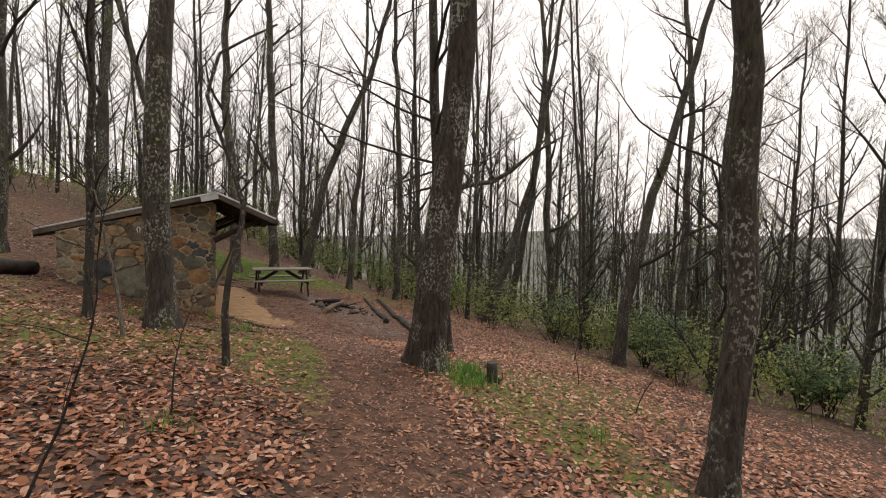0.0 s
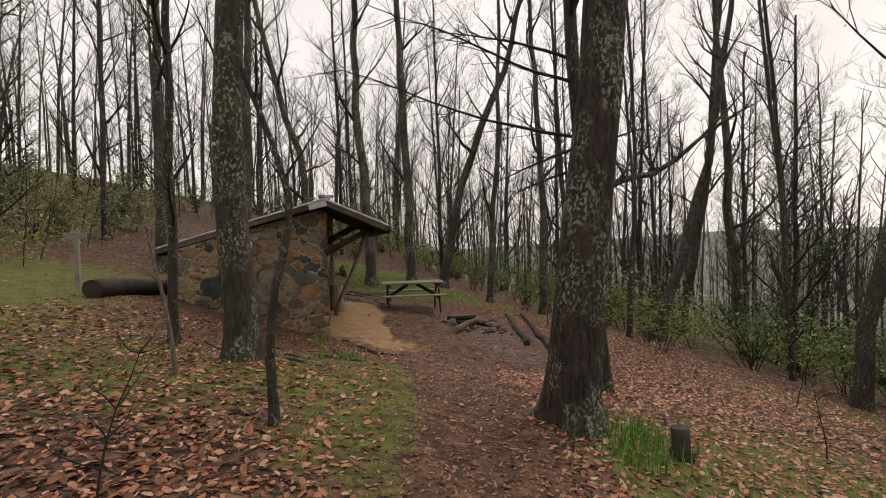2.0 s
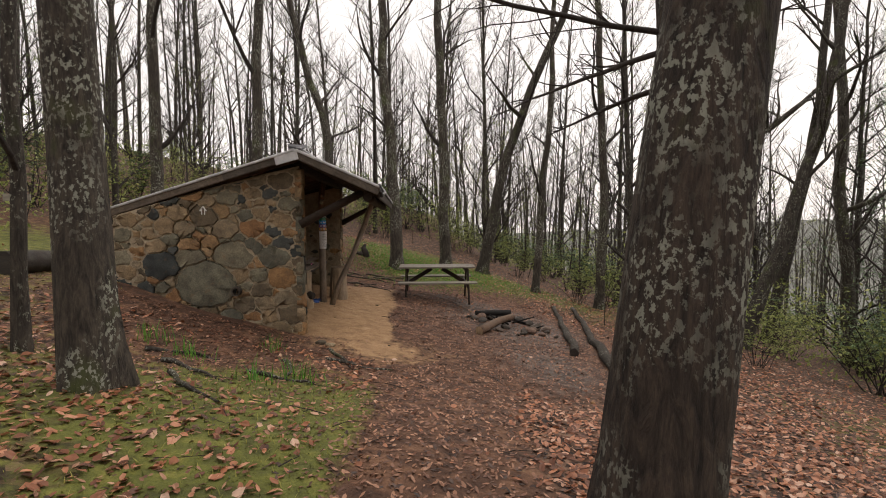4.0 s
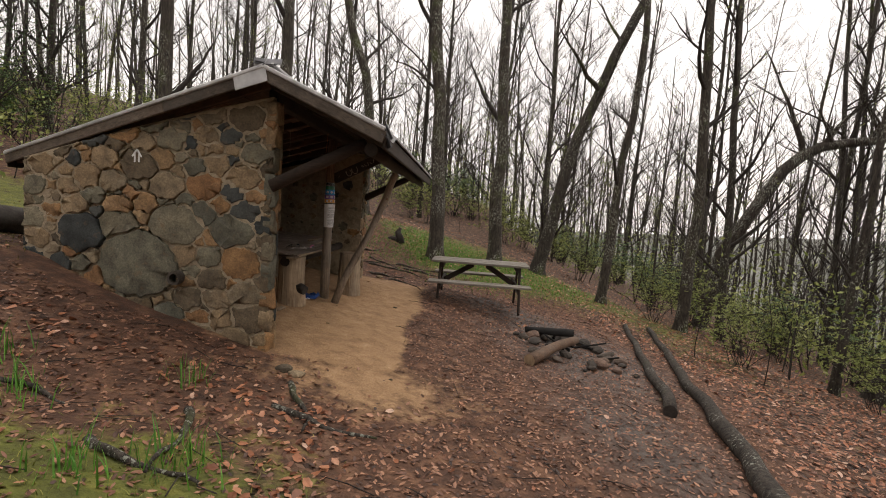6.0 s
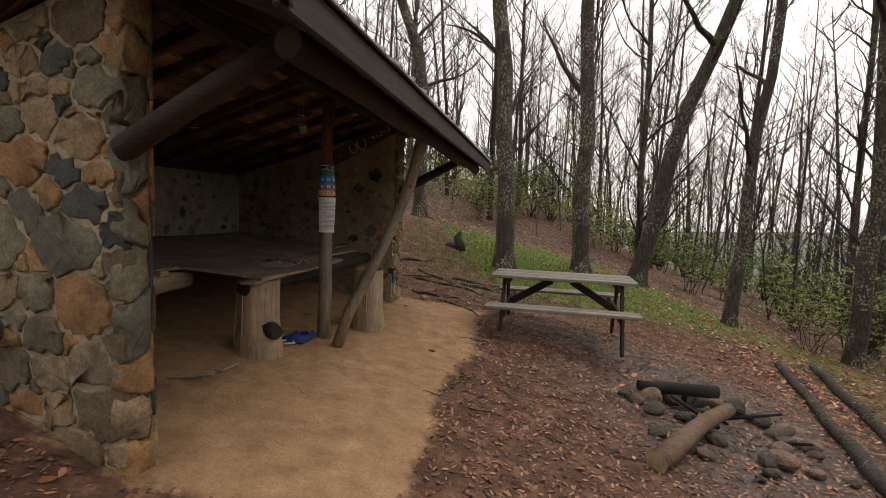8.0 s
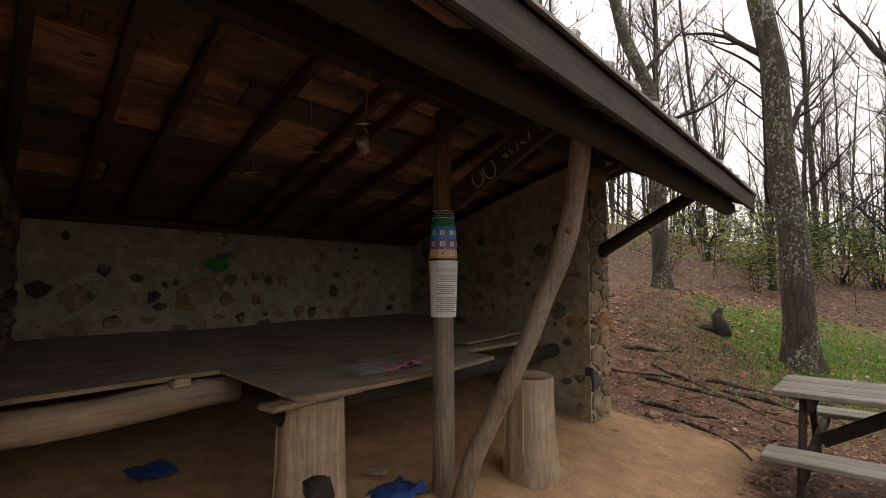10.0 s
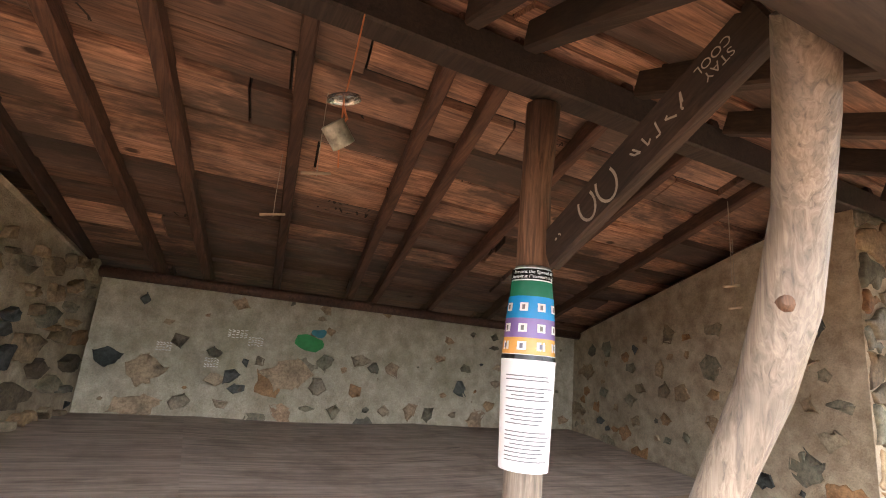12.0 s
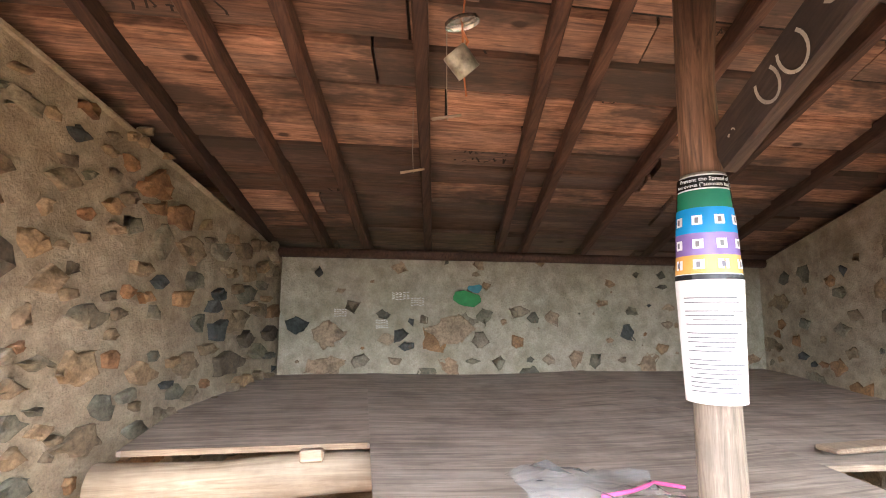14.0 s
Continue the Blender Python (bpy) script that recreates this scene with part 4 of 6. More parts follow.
def stump(name, x, y, z0, z1, r, seed, label, knot_at=None):
    rng = random.Random(seed)
    ob = thing(name, (x, y, z0), label, "stump")
    h = z1 - z0
    body_ = log_mesh("trunk_section", [(0, 0, -0.12), (0.01, 0, 0.02), (0, 0.01, h * 0.45), (0.005, 0, h)], [r * 1.2, r * 1.12, r, r * 0.97], WOOD_STUMP, ob, "", 22, 0.045, seed, None, WOOD_CUT)
    V, F = [(0.005, 0, h + 0.004)], []
    for k in range(20):
        a = k * math.tau / 20
        V.append((0.005 + r * rng.uniform(0.84, 0.93) * math.cos(a), r * rng.uniform(0.84, 0.93) * math.sin(a), h + 0.003 + rng.uniform(0, 0.004)))
    F = [(0, 1 + k, 1 + (k + 1) % 20) for k in range(20)]
    link_mesh("cut_face", V, F, WOOD_CUT, ob, "sawn top with end grain")
    for k in range(7):
        a = rng.uniform(0, math.tau)
        d = Vector((math.cos(a), math.sin(a), 0)) * (r * 0.985)
        V, F = [], []
        tube(V, F, [d * 1.1 + Vector((0, 0, h * 0.05)), d * 1.0 + Vector((0, 0, h * 0.5)), d * 0.985 + Vector((0, 0, h * rng.uniform(0.8, 0.97)))], [0.006, 0.008, 0.004], 5, 0.2, rng)
        link_mesh("split_ridge", V, F, WOOD_STUMP, body_, "", True)
    if knot_at:
        a, z = knot_at
        d = Vector((math.cos(a), math.sin(a), 0))
        log_mesh("branch_stub", [d * (r * 0.8) + Vector((0, 0, z)), d * (r * 1.12) + Vector((0, 0, z - 0.01)), d * (r * 1.4) + Vector((0, 0, z - 0.02))], [0.075, 0.062, 0.055], WOOD_ROT, body_, "dark rotten branch stub", 10, 0.06, seed + 1)
    return ob


stump("stump_leg", -6.94, 14.36, gz(-6.94, 14.36), 0.64, 0.165, 21, "pale debarked log section standing under the platform corner", (-0.35, 0.2))
stump("stump_leg", -6.5, 15.72, gz(-6.5, 15.72), 0.6, 0.16, 22, "splintered pale log section standing under the platform edge")


# ---- picnic table ----
def picnic_table(x, y, turn):
    t = thing("picnic_table", (x, y, -0.285), "weathered grey wooden picnic table with attached benches", "table", turn=turn)
    L, H = 0.86, 0.76
    for k in range(5):
        w = 0.142
        plank("tabletop_plank", (-L, -0.365 + k * 0.147, H - 0.038), (L, -0.365 + k * 0.147 + w, H + 0.002 * (k % 2)), WOOD_TABLE, t)
    for s in (-1, 1):
        for k in range(2):
            y0 = s * 0.72 - 0.13 + k * 0.135
            plank("bench_plank", (-L, y0, 0.42), (L, y0 + 0.128, 0.456 + 0.002 * k), WOOD_TABLE, t)
        for e in (-1, 1):
            xx = e * (L - 0.16)
            beam("leg", (xx, s * 0.2, H - 0.04), (xx, s * 0.62, -0.05), 0.04, 0.09, WOOD_DARK_X, t)
    for e in (-1, 1):
        xx = e * (L - 0.16)
        beam("top_bearer", (xx - e * 0.043, -0.34, H - 0.085), (xx - e * 0.043, 0.34, H - 0.085), 0.04, 0.09, WOOD_DARK_X, t)
        beam("bench_bearer", (xx - e * 0.043, -0.83, 0.372), (xx - e * 0.043, 0.83, 0.372), 0.04, 0.095, WOOD_DARK_X, t)
        beam("diagonal_brace", (xx - e * 0.07, 0, 0.38), (e * 0.12, 0, H - 0.07), 0.04, 0.09, WOOD_DARK_X, t)
    return t


picnic_table(-4.44, 17.22, -2)

# ---- fire ring and logs ----
fire = thing("fire_ring", (-3.0, 15.55, gz(-3.0, 15.55)), "rough ring of sooty stones with charred wood and ash", "fire pit")
rng = random.Random(31)


def rock(bm, r, rng):
    bmesh.ops.create_icosphere(bm, subdivisions=2, radius=r)
    ph = [rng.uniform(0, 9) for _ in range(3)]
    for vv in bm.verts:
        s = 1 + 0.22 * math.sin(vv.co.x / r * 2.3 + ph[0]) + 0.2 * math.sin(vv.co.y / r * 2.7 + ph[1]) * math.cos(vv.co.z / r * 2 + ph[2])
        vv.co = Vector((vv.co.x * s * 1.25, vv.co.y * s, vv.co.z * s * 0.62))


for k in range(34):
    a, d = k * math.tau / 17 + rng.uniform(-0.2, 0.2), rng.uniform(0.42, 0.72) if k < 24 else rng.uniform(0.75, 1.1)
    r = rng.uniform(0.06, 0.12) if k < 24 else rng.uniform(0.03, 0.07)
    bm = bmesh.new()
    rock(bm, r, rng)
    x, y = d * math.cos(a), d * math.sin(a)
    ob = part("fire_stone", bm, STONE_FIRE, fire, smooth=False)
    ob.matrix_basis = pose(x, y, gz(x - 3.0, y + 15.55) - fire.location.z + r * 0.45, rng.uniform(-25, 25), rng.uniform(-25, 25), rng.uniform(0, 360))
for k in range(9):
    a = rng.uniform(0, 6.3)
    x, y, ln = rng.uniform(-0.4, 0.4), rng.uniform(-0.4, 0.4), rng.uniform(0.2, 0.5)
    z = gz(x - 3.0, y + 15.55) - fire.location.z + 0.05
    log_mesh("charred_stick", [(x, y, z), (x + ln * math.cos(a), y + ln * math.sin(a), z + rng.uniform(0.0, 0.14))], [rng.uniform(0.015, 0.03), 0.012], SOOT_AND_SHADE, fire, "", 7, 0.1, 40 + k)


def ground_log(name, pts, radii, mat, label, seed, ends=None, lift=0.75, sides=12, wob=0.09):
    full = []
    rad = []
    for k in range(len(pts) - 1):
        for t in np.linspace(0, 1, 7)[: (7 if k == len(pts) - 2 else 6)]:
            x, y = pts[k][0] + t * (pts[k + 1][0] - pts[k][0]), pts[k][1] + t * (pts[k + 1][1] - pts[k][1])
            r = radii[k] + t * (radii[k + 1] - radii[k])
            x += 0.5 * r * math.sin(1.7 * y + seed) + 0.35 * r * math.sin(4.1 * y)
            h = pts[k][2] + t * (pts[k + 1][2] - pts[k][2]) if len(pts[k]) > 2 else 0
            full.append(Vector((x, y, gz(x, y) + r * lift + h)))
            rad.append(r)
    base = full[0].copy()
    ob = log_mesh(name, [p - base for p in full], rad, mat, None, "", sides, wob, seed, None, ends)
    ob.location = base
    return tagged(ob, label, "log", kind="")


ground_log("fire_log", [(-3.9, 14.25, 0.0), (-3.1, 15.35, 0.16)], [0.075, 0.06], WOOD_SPLIT, "half-burnt split log lying across the fire ring", 51, WOOD_CUT)
ground_log("fire_log", [(-3.75, 15.75, 0.06), (-3.0, 15.85, 0.16)], [0.05, 0.06], SOOT_AND_SHADE, "charred black log resting on the fire stones", 52, SOOT_AND_SHADE)
ground_log("border_log", [(-1.2, 18.8), (-1.8, 15.9), (-2.44, 13.5)], [0.05, 0.065, 0.075], BARK_WOODS, "long dark fallen log lying beside the fire ring", 53, WOOD_ROT)
ground_log("border_log", [(-0.5, 19.2), (-1.4, 15.5), (-1.96, 13.5), (-2.55, 10.7)], [0.055, 0.07, 0.085, 0.1], BARK_WOODS, "long dark fallen log along the slope edge", 54, WOOD_ROT)
ground_log("fallen_log", [(-10.65, 12.75), (-10.25, 14.1), (-9.98, 15.2)], [0.17, 0.17, 0.16], WOOD_ROT, "thick dark rotting log behind the shelter", 55, WOOD_ROT, 0.85)
ground_log("fallen_log", [(-13.3, 10.2), (-11.7, 11.5)], [0.15, 0.14], WOOD_ROT, "dark rotting log on the mossy slope", 56, WOOD_ROT, 0.85)

sign = thing("trail_sign", (-11.6, 14.6, gz(-11.6, 14.6)), "wooden trail sign post with a small cross board", "sign post")
beam("post", (0, 0, -0.2), (0, 0, 1.15), 0.09, 0.09, WOOD_TRIM, sign)
beam("board", (-0.22, -0.055, 1.05), (0.22, -0.055, 1.05), 0.025, 0.12, WOOD_TRIM, sign)


def skew(ob):
    """The shelter is not quite square: its side walls run askew to the front."""
    bpy.context.view_layer.update()
    for o in (ob, *ob.children_recursive):
        if o.type != "MESH":
            continue
        m = o.matrix_world.copy()
        back_ = m.inverted()
        for vv in o.data.vertices:
            w = m @ vv.co
            w.y -= (0.16 + (0.15 * min(1, max(0, (12.95 - w.y) / 0.5)) if ob in (roof, ceiling) else 0)) * (w.x - FRONT_X)
            if ob is wall_near and w.y > 12.8:
                f = min(1, max(0, (w.x + 9.0) / 2.4))
                w.y -= 0.37 * f * min(1, (w.y - 12.8) / 0.4)
            vv.co = back_ @ w


for shell in (wall_near, wall_far, wall_back, roof, ceiling, pipe):
    skew(shell)


# ---- trees ----
def limb_path(rng, start, heading, length, segs, wander, rise):
    pts, p, d = [Vector(start)], Vector(start), Vector(heading).normalized()
    for _ in range(segs):
        d = (d + Vector((rng.uniform(-wander, wander), rng.uniform(-wander, wander), rng.uniform(-wander, wander) + rise))).normalized()
        p = p + d * (length / segs)
        pts.append(p.copy())
    return pts


def crown_shapes(rng, V, F, trunk, radii, first, limbs, reach, twigs, sub=4, up=0.5):
    """Limbs, boughs and twigs along a trunk."""
    n_ = len(trunk)
    for k in range(limbs):
        f = first + (1 - first) * ((k + rng.random()) / limbs) ** 0.85
        q = min(int(f * (n_ - 1)), n_ - 2)
        t = f * (n_ - 1) - q
        p = trunk[q].lerp(trunk[q + 1], t)
        r0 = (radii[q] * (1 - t) + radii[q + 1] * t) * rng.uniform(0.3, 0.6)
        a = rng.uniform(0, math.tau)
        ln = reach * rng.uniform(0.45, 1.0) * (1.15 - 0.6 * f)
        path = limb_path(rng, p, (math.cos(a), math.sin(a), up + rng.uniform(0, 0.9)), ln, 6, 0.22, 0.06)
        tube(V, F, path, [r0 * (1 - 0.13 * s) for s in range(7)], 5, 0, rng, None, False)
        for _ in range(sub):
            s = rng.randint(2, 6)
            d = path[s] - path[s - 1]
            d = d.normalized() + Vector((rng.uniform(-0.9, 0.9), rng.uniform(-0.9, 0.9), rng.uniform(-0.1, 0.9)))
            bough = limb_path(rng, path[s], d, ln * rng.uniform(0.3, 0.6), 4, 0.25, 0.06)
            r1 = r0 * (1 - 0.13 * s) * 0.6
            tube(V, F, bough, [r1 * (1 - 0.2 * i) for i in range(5)], 4, 0, rng, None, False)
            for _ in range(twigs):
                i = rng.randint(1, 4)
                d = (bough[i] - bough[i - 1]).normalized() + Vector((rng.uniform(-1, 1), rng.uniform(-1, 1), rng.uniform(-0.2, 0.9)))
                tw = limb_path(rng, bough[i], d, ln * rng.uniform(0.12, 0.3), 3, 0.3, 0.05)
                tube(V, F, tw, [max(0.004, r1 * 0.4), max(0.0035, r1 * 0.3), 0.003, 0.002], 3, 0, rng, None, False)


def leaf_sprays(rng, points, count, size, spread):
    V, F = [], []
    for _ in range(count):
        p = Vector(rng.choice(points)) + Vector((rng.gauss(0, spread), rng.gauss(0, spread), rng.gauss(0, spread * 0.6)))
        a = Vector((rng.uniform(-1, 1), rng.uniform(-1, 1), rng.uniform(-0.7, 0.3))).normalized()
        b = a.orthogonal().normalized()
        s = size * rng.uniform(0.6, 1.3)
        q = len(V)
        V += [p, p + a * s * 0.5 + b * s * 0.3, p + a * s, p + a * s * 0.5 - b * s * 0.3]
        F += [(q, q + 1, q + 2, q + 3)]
    return V, F


def tree(name, x, y, bend, h, r, seed, bark, label, first=0.35, limbs=16, reach=3.5, twigs=5, segs=14, sides=14, flare=0.5, sub=4, leaves=0, base=None, group="", leaf=None, leaf_size=0.055):
    """A bare tree. bend: sideways offsets (dx, dy) at fractions of its height."""
    rng = random.Random(seed)
    z = gz(x, y) if base is None else base
    ob = thing(name, (x, y, z), label, "tree", group)
    fr = [f for f, *_ in bend]
    trunk, radii = [], []
    heights = [-0.25, 0.0, 0.12, 0.3, 0.6] + [0.6 + (h - 0.6) * (k / segs) for k in range(1, segs + 1)]
    for hh in heights:
        f = max(0, hh) / h
        dx, dy = np.interp(f, fr, [b_[1] for b_ in bend]), np.interp(f, fr, [b_[2] for b_ in bend])
        w = 0.0 if hh < 0.7 else r * 0.35
        trunk.append(Vector((dx + rng.uniform(-w, w), dy + rng.uniform(-w, w), hh)))
        radii.append(r * (1 - 0.72 * f ** 0.9))
    V, F = [], []
    tube(V, F, trunk, radii, sides, 0.045, rng, [flare * 1.1, flare * 0.85, flare * 0.5, flare * 0.22, flare * 0.06])
    link_mesh("trunk", V, F, bark, ob, smooth=True)
    V, F = [], []
    crown_shapes(rng, V, F, trunk, radii, first, limbs, reach, twigs, sub)
    link_mesh("crown", V, F, BARK_TWIG if r < 0.2 else bark, ob, smooth=True)
    if leaves:
        tips = [V[i] for i in range(0, len(V), 3) if V[i].z < h * 0.75]
        LV, LF = leaf_sprays(rng, tips, leaves, leaf_size, 0.08 if leaf is None else 0.22)
        link_mesh("foliage", LV, LF, leaf or LEAF_SPRING, ob, "pale green young spring leaves" if leaf is None else "dark drooping evergreen needles")
    return ob


BIG = "stout oak trunk with furrowed bark and pale lichen"
tree("tree", -7.45, 9.45, [(0, 0, 0), (0.1, -0.04, 0.0), (0.3, 0.05, 0.1), (1, 0.3, 0.3)], 17, 0.195, 101, BARK_GREY, "tall grey trunk with mossy lichened bark", 0.45, 12, 4, leaves=500)
big = tree("tree", -4.1, 7.7, [(0, 0, 0), (0.06, 0.07, 0.0), (0.25, 0.5, 0.1), (1, 2.0, 0.5)], 19, 0.25, 102, BARK_BIG, BIG, 0.4, 12, 4.5, sides=20, flare=0.75)
tree("tree", -3.36, 3.8, [(0, 0, 0), (0.06, 0.16, 0.03), (0.14, 0.27, 0.08), (0.25, 0.2, 0.1), (1, -0.5, 0.6)], 14, 0.13, 103, BARK_GREY, "slender trunk with moss and lichen", 0.45, 9, 3, leaves=0)
dark = tree("tree", -2.74, 9.6, [(0, 0, 0), (0.12, -0.12, 0.1), (0.25, -0.28, 0.15), (1, -0.6, 0.5)], 15, 0.12, 104, BARK_WOODS, "slim dark lichened trunk on the slope edge", 0.36, 16, 3.2)
tree("tree", 4.1, 11.7, [(0, 0, 0), (0.12, 0.25, 0.0), (0.3, 1.1, 0), (0.6, 2.9, 0), (1, 5.6, 0.5)], 16, 0.18, 105, BARK_WOODS, "thin trunk leaning steeply over the slope", 0.3, 9, 3)
tree("tree", 11.0, 14.9, [(0, 0, 0), (0.5, 0.2, 0), (1, -0.6, 0.3)], 20, 0.2, 106, BARK_GREY, "straight tall grey tree trunk", 0.3, 12, 4)
tree("tree", 9.8, 21.2, [(0, 0, 0), (0.3, -0.7, 0), (0.5, -0.6, 0.2), (1, -1.4, 0.6)], 20, 0.23, 107, BARK_GREY, "mossy forked tree trunk", 0.3, 14, 4)
tree("tree", 8.1, 23.0, [(0, 0, 0), (0.2, 0.9, 0), (0.4, 1.6, 0), (1, 2.9, 0.4)], 20, 0.21, 108, BARK_WOODS, "reddish bark leaning trunk", 0.3, 10, 3.4)
tree("tree", -5.42, 20.8, [(0, 0, 0), (0.12, 0.0, 0), (0.35, -0.35, 0), (1, -0.4, 0.5)], 16, 0.19, 109, BARK_GREY, "lichened trunk with split bark near its foot", 0.3, 12, 3.5, leaves=300)
tree("tree", -3.8, 22.4, [(0, 0, 0), (0.2, -0.08, 0), (1, -0.6, 0.5)], 18, 0.19, 110, BARK_GREY, "tall smooth grey tree trunk", 0.35, 12, 4)
tree("tree", -2.45, 23.2, [(0, 0, 0), (0.18, 0.6, 0), (0.3, 1.2, 0), (0.42, 1.9, 0), (0.5, 2.7, 0), (1, 5.0, 0.4)], 17, 0.2, 111, BARK_WOODS, "brown trunk leaning to one side", 0.35, 12, 4)
tree("tree", -1.05, 21.2, [(0, 0, 0), (0.2, 0.15, 0), (0.4, 0.45, 0), (1, 0.8, 0.5)], 15, 0.125, 112, BARK_GREY, "slender mossy tree trunk", 0.3, 11, 3.2)
tree("tree", 0.8, 20.6, [(0, 0, 0), (0.2, 0.1, 0), (0.45, -0.1, 0), (1, -0.4, 0.5)], 17, 0.15, 120, BARK_GREY, "lichened dark trunk on the edge of the slope", 0.3, 13, 3.6)
tree("tree", 2.7, 18.0, [(0, 0, 0), (0.4, 0.3, 0), (1, 0.2, 0.5)], 15, 0.09, 121, BARK_WOODS, "slender dark trunk below the slope edge", 0.3, 11, 3.0)
tree("tree", 4.1, 18.7, [(0, 0, 0), (0.15, 0.9, 0), (0.4, 2.2, 0), (1, 4.2, 0.5)], 16, 0.2, 122, BARK_WOODS, "brown trunk leaning out over the slope", 0.35, 11, 3.4)
tree("tree", -8.4, 10.1, [(0, 0, 0), (0.4, 0.05, 0.0), (1, 0.2, 0.3)], 11, 0.065, 114, BARK_WOODS, "thin dark straight sapling trunk", 0.3, 12, 2, segs=12, sides=9, leaves=250)
tree("tree", -6.78, 7.23, [(0, 0, 0), (0.18, -0.02, 0), (0.3, 0.06, 0.02), (0.45, 0.17, 0), (0.6, 0.0, 0.05), (0.75, -0.22, 0), (0.88, -0.1, 0), (1, 0.5, 0.1)], 3.8, 0.042, 115, BARK_WOODS, "crooked dark dead sapling", 0.45, 5, 0.9, 2, 14, 9, 0.2, 2)
tree("tree", -7.83, 8.38, [(0, 0, 0), (0.3, -0.05, 0), (1, -0.28, 0)], 1.75, 0.028, 116, BARK_PALE, "short pale broken sapling", 0.3, 3, 0.3, 1, 8, 7, 0.1, 1)
tree("tree", -9.4, 20.5, [(0, 0, 0), (0.3, 0.1, 0), (1, 0.5, 0)], 17, 0.17, 117, BARK_GREY, "tall grey trunk behind the shelter", 0.25, 12, 4.2, leaves=300)
tree("tree", -7.8, 23.2, [(0, 0, 0), (0.22, 0.0, 0), (0.35, -0.8, 0), (1, -3, 0.5)], 17, 0.16, 118, BARK_GREY, "forked mossy trunk behind the shelter", 0.25, 14, 4.6, leaves=200)
tree("tree", -11.6, 19.2, [(0, 0, 0), (0.4, 0.1, 0), (1, 0.3, 0.3)], 18, 0.16, 119, BARK_GREY, "tall pale grey trunk by the trail", 0.3, 12, 4)

EVERGREEN = "dark hemlock with drooping evergreen boughs"
for k, (x, y, h, r) in enumerate(((-19.5, 25.5, 14, 0.15), (-22, 17.5, 13, 0.14), (8.5, 17.5, 12, 0.12), (12.5, 13.5, 13, 0.14), (10.5, 22.0, 13, 0.13), (15.0, 17.0, 14, 0.14))):
    tree("evergreen_tree", x, y, [(0, 0, 0), (1, 0.3, 0.2)], h, r, 150 + k, BARK_WOODS, EVERGREEN, 0.12, 34, 2.6, 3, 12, 9, 0.3, 5, 3200, None, "hemlocks in the wood", LEAF_PINE, 0.09)

# crooked tree that arches over the slope
rng = random.Random(141)
crooked = thing("tree", (2.6, 23.4, gz(2.6, 23.4) - 0.1), "crooked dark tree arching far over the slope", "tree")
lift = 1.15
path = [Vector((x, y, (z + lift * (z > 0)) * 1.05)) * 1.3 for x, y, z in ((-0.1, 0, -0.3), (0, 0, 0.0), (0.35, 0, 0.6), (0.73, 0, 1.25), (1.12, 0, 1.9), (1.53, 0.05, 2.5), (1.95, 0.1, 2.85), (2.35, 0.1, 3.06), (3.0, 0.15, 3.2), (3.7, 0.2, 3.3), (4.6, 0.2, 3.8), (5.6, 0.3, 4.5), (6.8, 0.4, 5.5), (8.0, 0.5, 6.6))]
rad = [0.22, 0.2, 0.185, 0.18, 0.17, 0.165, 0.16, 0.15, 0.135, 0.125, 0.11, 0.085, 0.055, 0.025]
V, F = [], []
tube(V, F, path, rad, 14, 0.07, rng, [0.4, 0.3, 0.1])
link_mesh("trunk", V, F, BARK_BIG, crooked, smooth=True)
V, F = [], []
stubs = ((6, (-0.35, 0.1, 1.0), 2.6, 0.1), (7, (0.5, 0.0, 0.9), 2.2, 0.09), (9, (-0.3, 0.2, 1), 1.8, 0.07), (10, (0.4, -0.3, 1), 2.0, 0.06), (11, (0.9, 0.3, 0.4), 2.2, 0.05))
for i, d, ln, r in stubs:
    limb = limb_path(rng, path[i], d, ln, 6, 0.25, 0.1)
    tube(V, F, limb, [r * (1 - 0.13 * s) for s in range(7)], 7, 0, rng, None, False)
    for _ in range(7):
        s = rng.randint(2, 6)
        tw = limb_path(rng, limb[s], (rng.uniform(-1, 1), rng.uniform(-1, 1), rng.uniform(0, 1)), ln * rng.uniform(0.3, 0.6), 4, 0.3, 0.05)
        tube(V, F, tw, [r * 0.35, r * 0.28, r * 0.2, r * 0.12, 0.004], 4, 0, rng, None, False)
crown_shapes(rng, V, F, path, rad, 0.55, 9, 2.6, 4, 4, 0.7)
link_mesh("crown", V, F, BARK_BIG, crooked, smooth=True)

# level boughs of the slim dark tree
for z0, d, ln in ((3.55, (-1, 0.25, 0.06), 3.4), (3.4, (-0.8, -0.1, -0.28), 1.5), (3.1, (-0.7, 0.3, -0.2), 1.0), (4.3, (-1, -0.2, 0.2), 2.6), (4.6, (-0.9, 0.3, 0.35), 2.2), (3.3, (0.6, -0.3, 0.2), 1.0)):
    V, F = [], []
    limb = limb_path(rng, (-0.28, 0.15, z0), d, ln, 8, 0.1, 0.01)
    tube(V, F, limb, [0.026 * (1 - 0.1 * s) for s in range(9)], 6, 0, rng, None, False)
    for _ in range(16):
        s = rng.randint(1, 8)
        tw = limb_path(rng, limb[s], (d[0] + rng.uniform(-0.8, 0.8), d[1] + rng.uniform(-0.9, 0.9), rng.uniform(-0.5, 0.6)), ln * rng.uniform(0.1, 0.28), 3, 0.2, 0.0)
        tube(V, F, tw, [0.008, 0.006, 0.005, 0.003], 4, 0, rng, None, False)
    link_mesh("bough", V, F, BARK_TWIG, dark, "thin level dead bough", True)

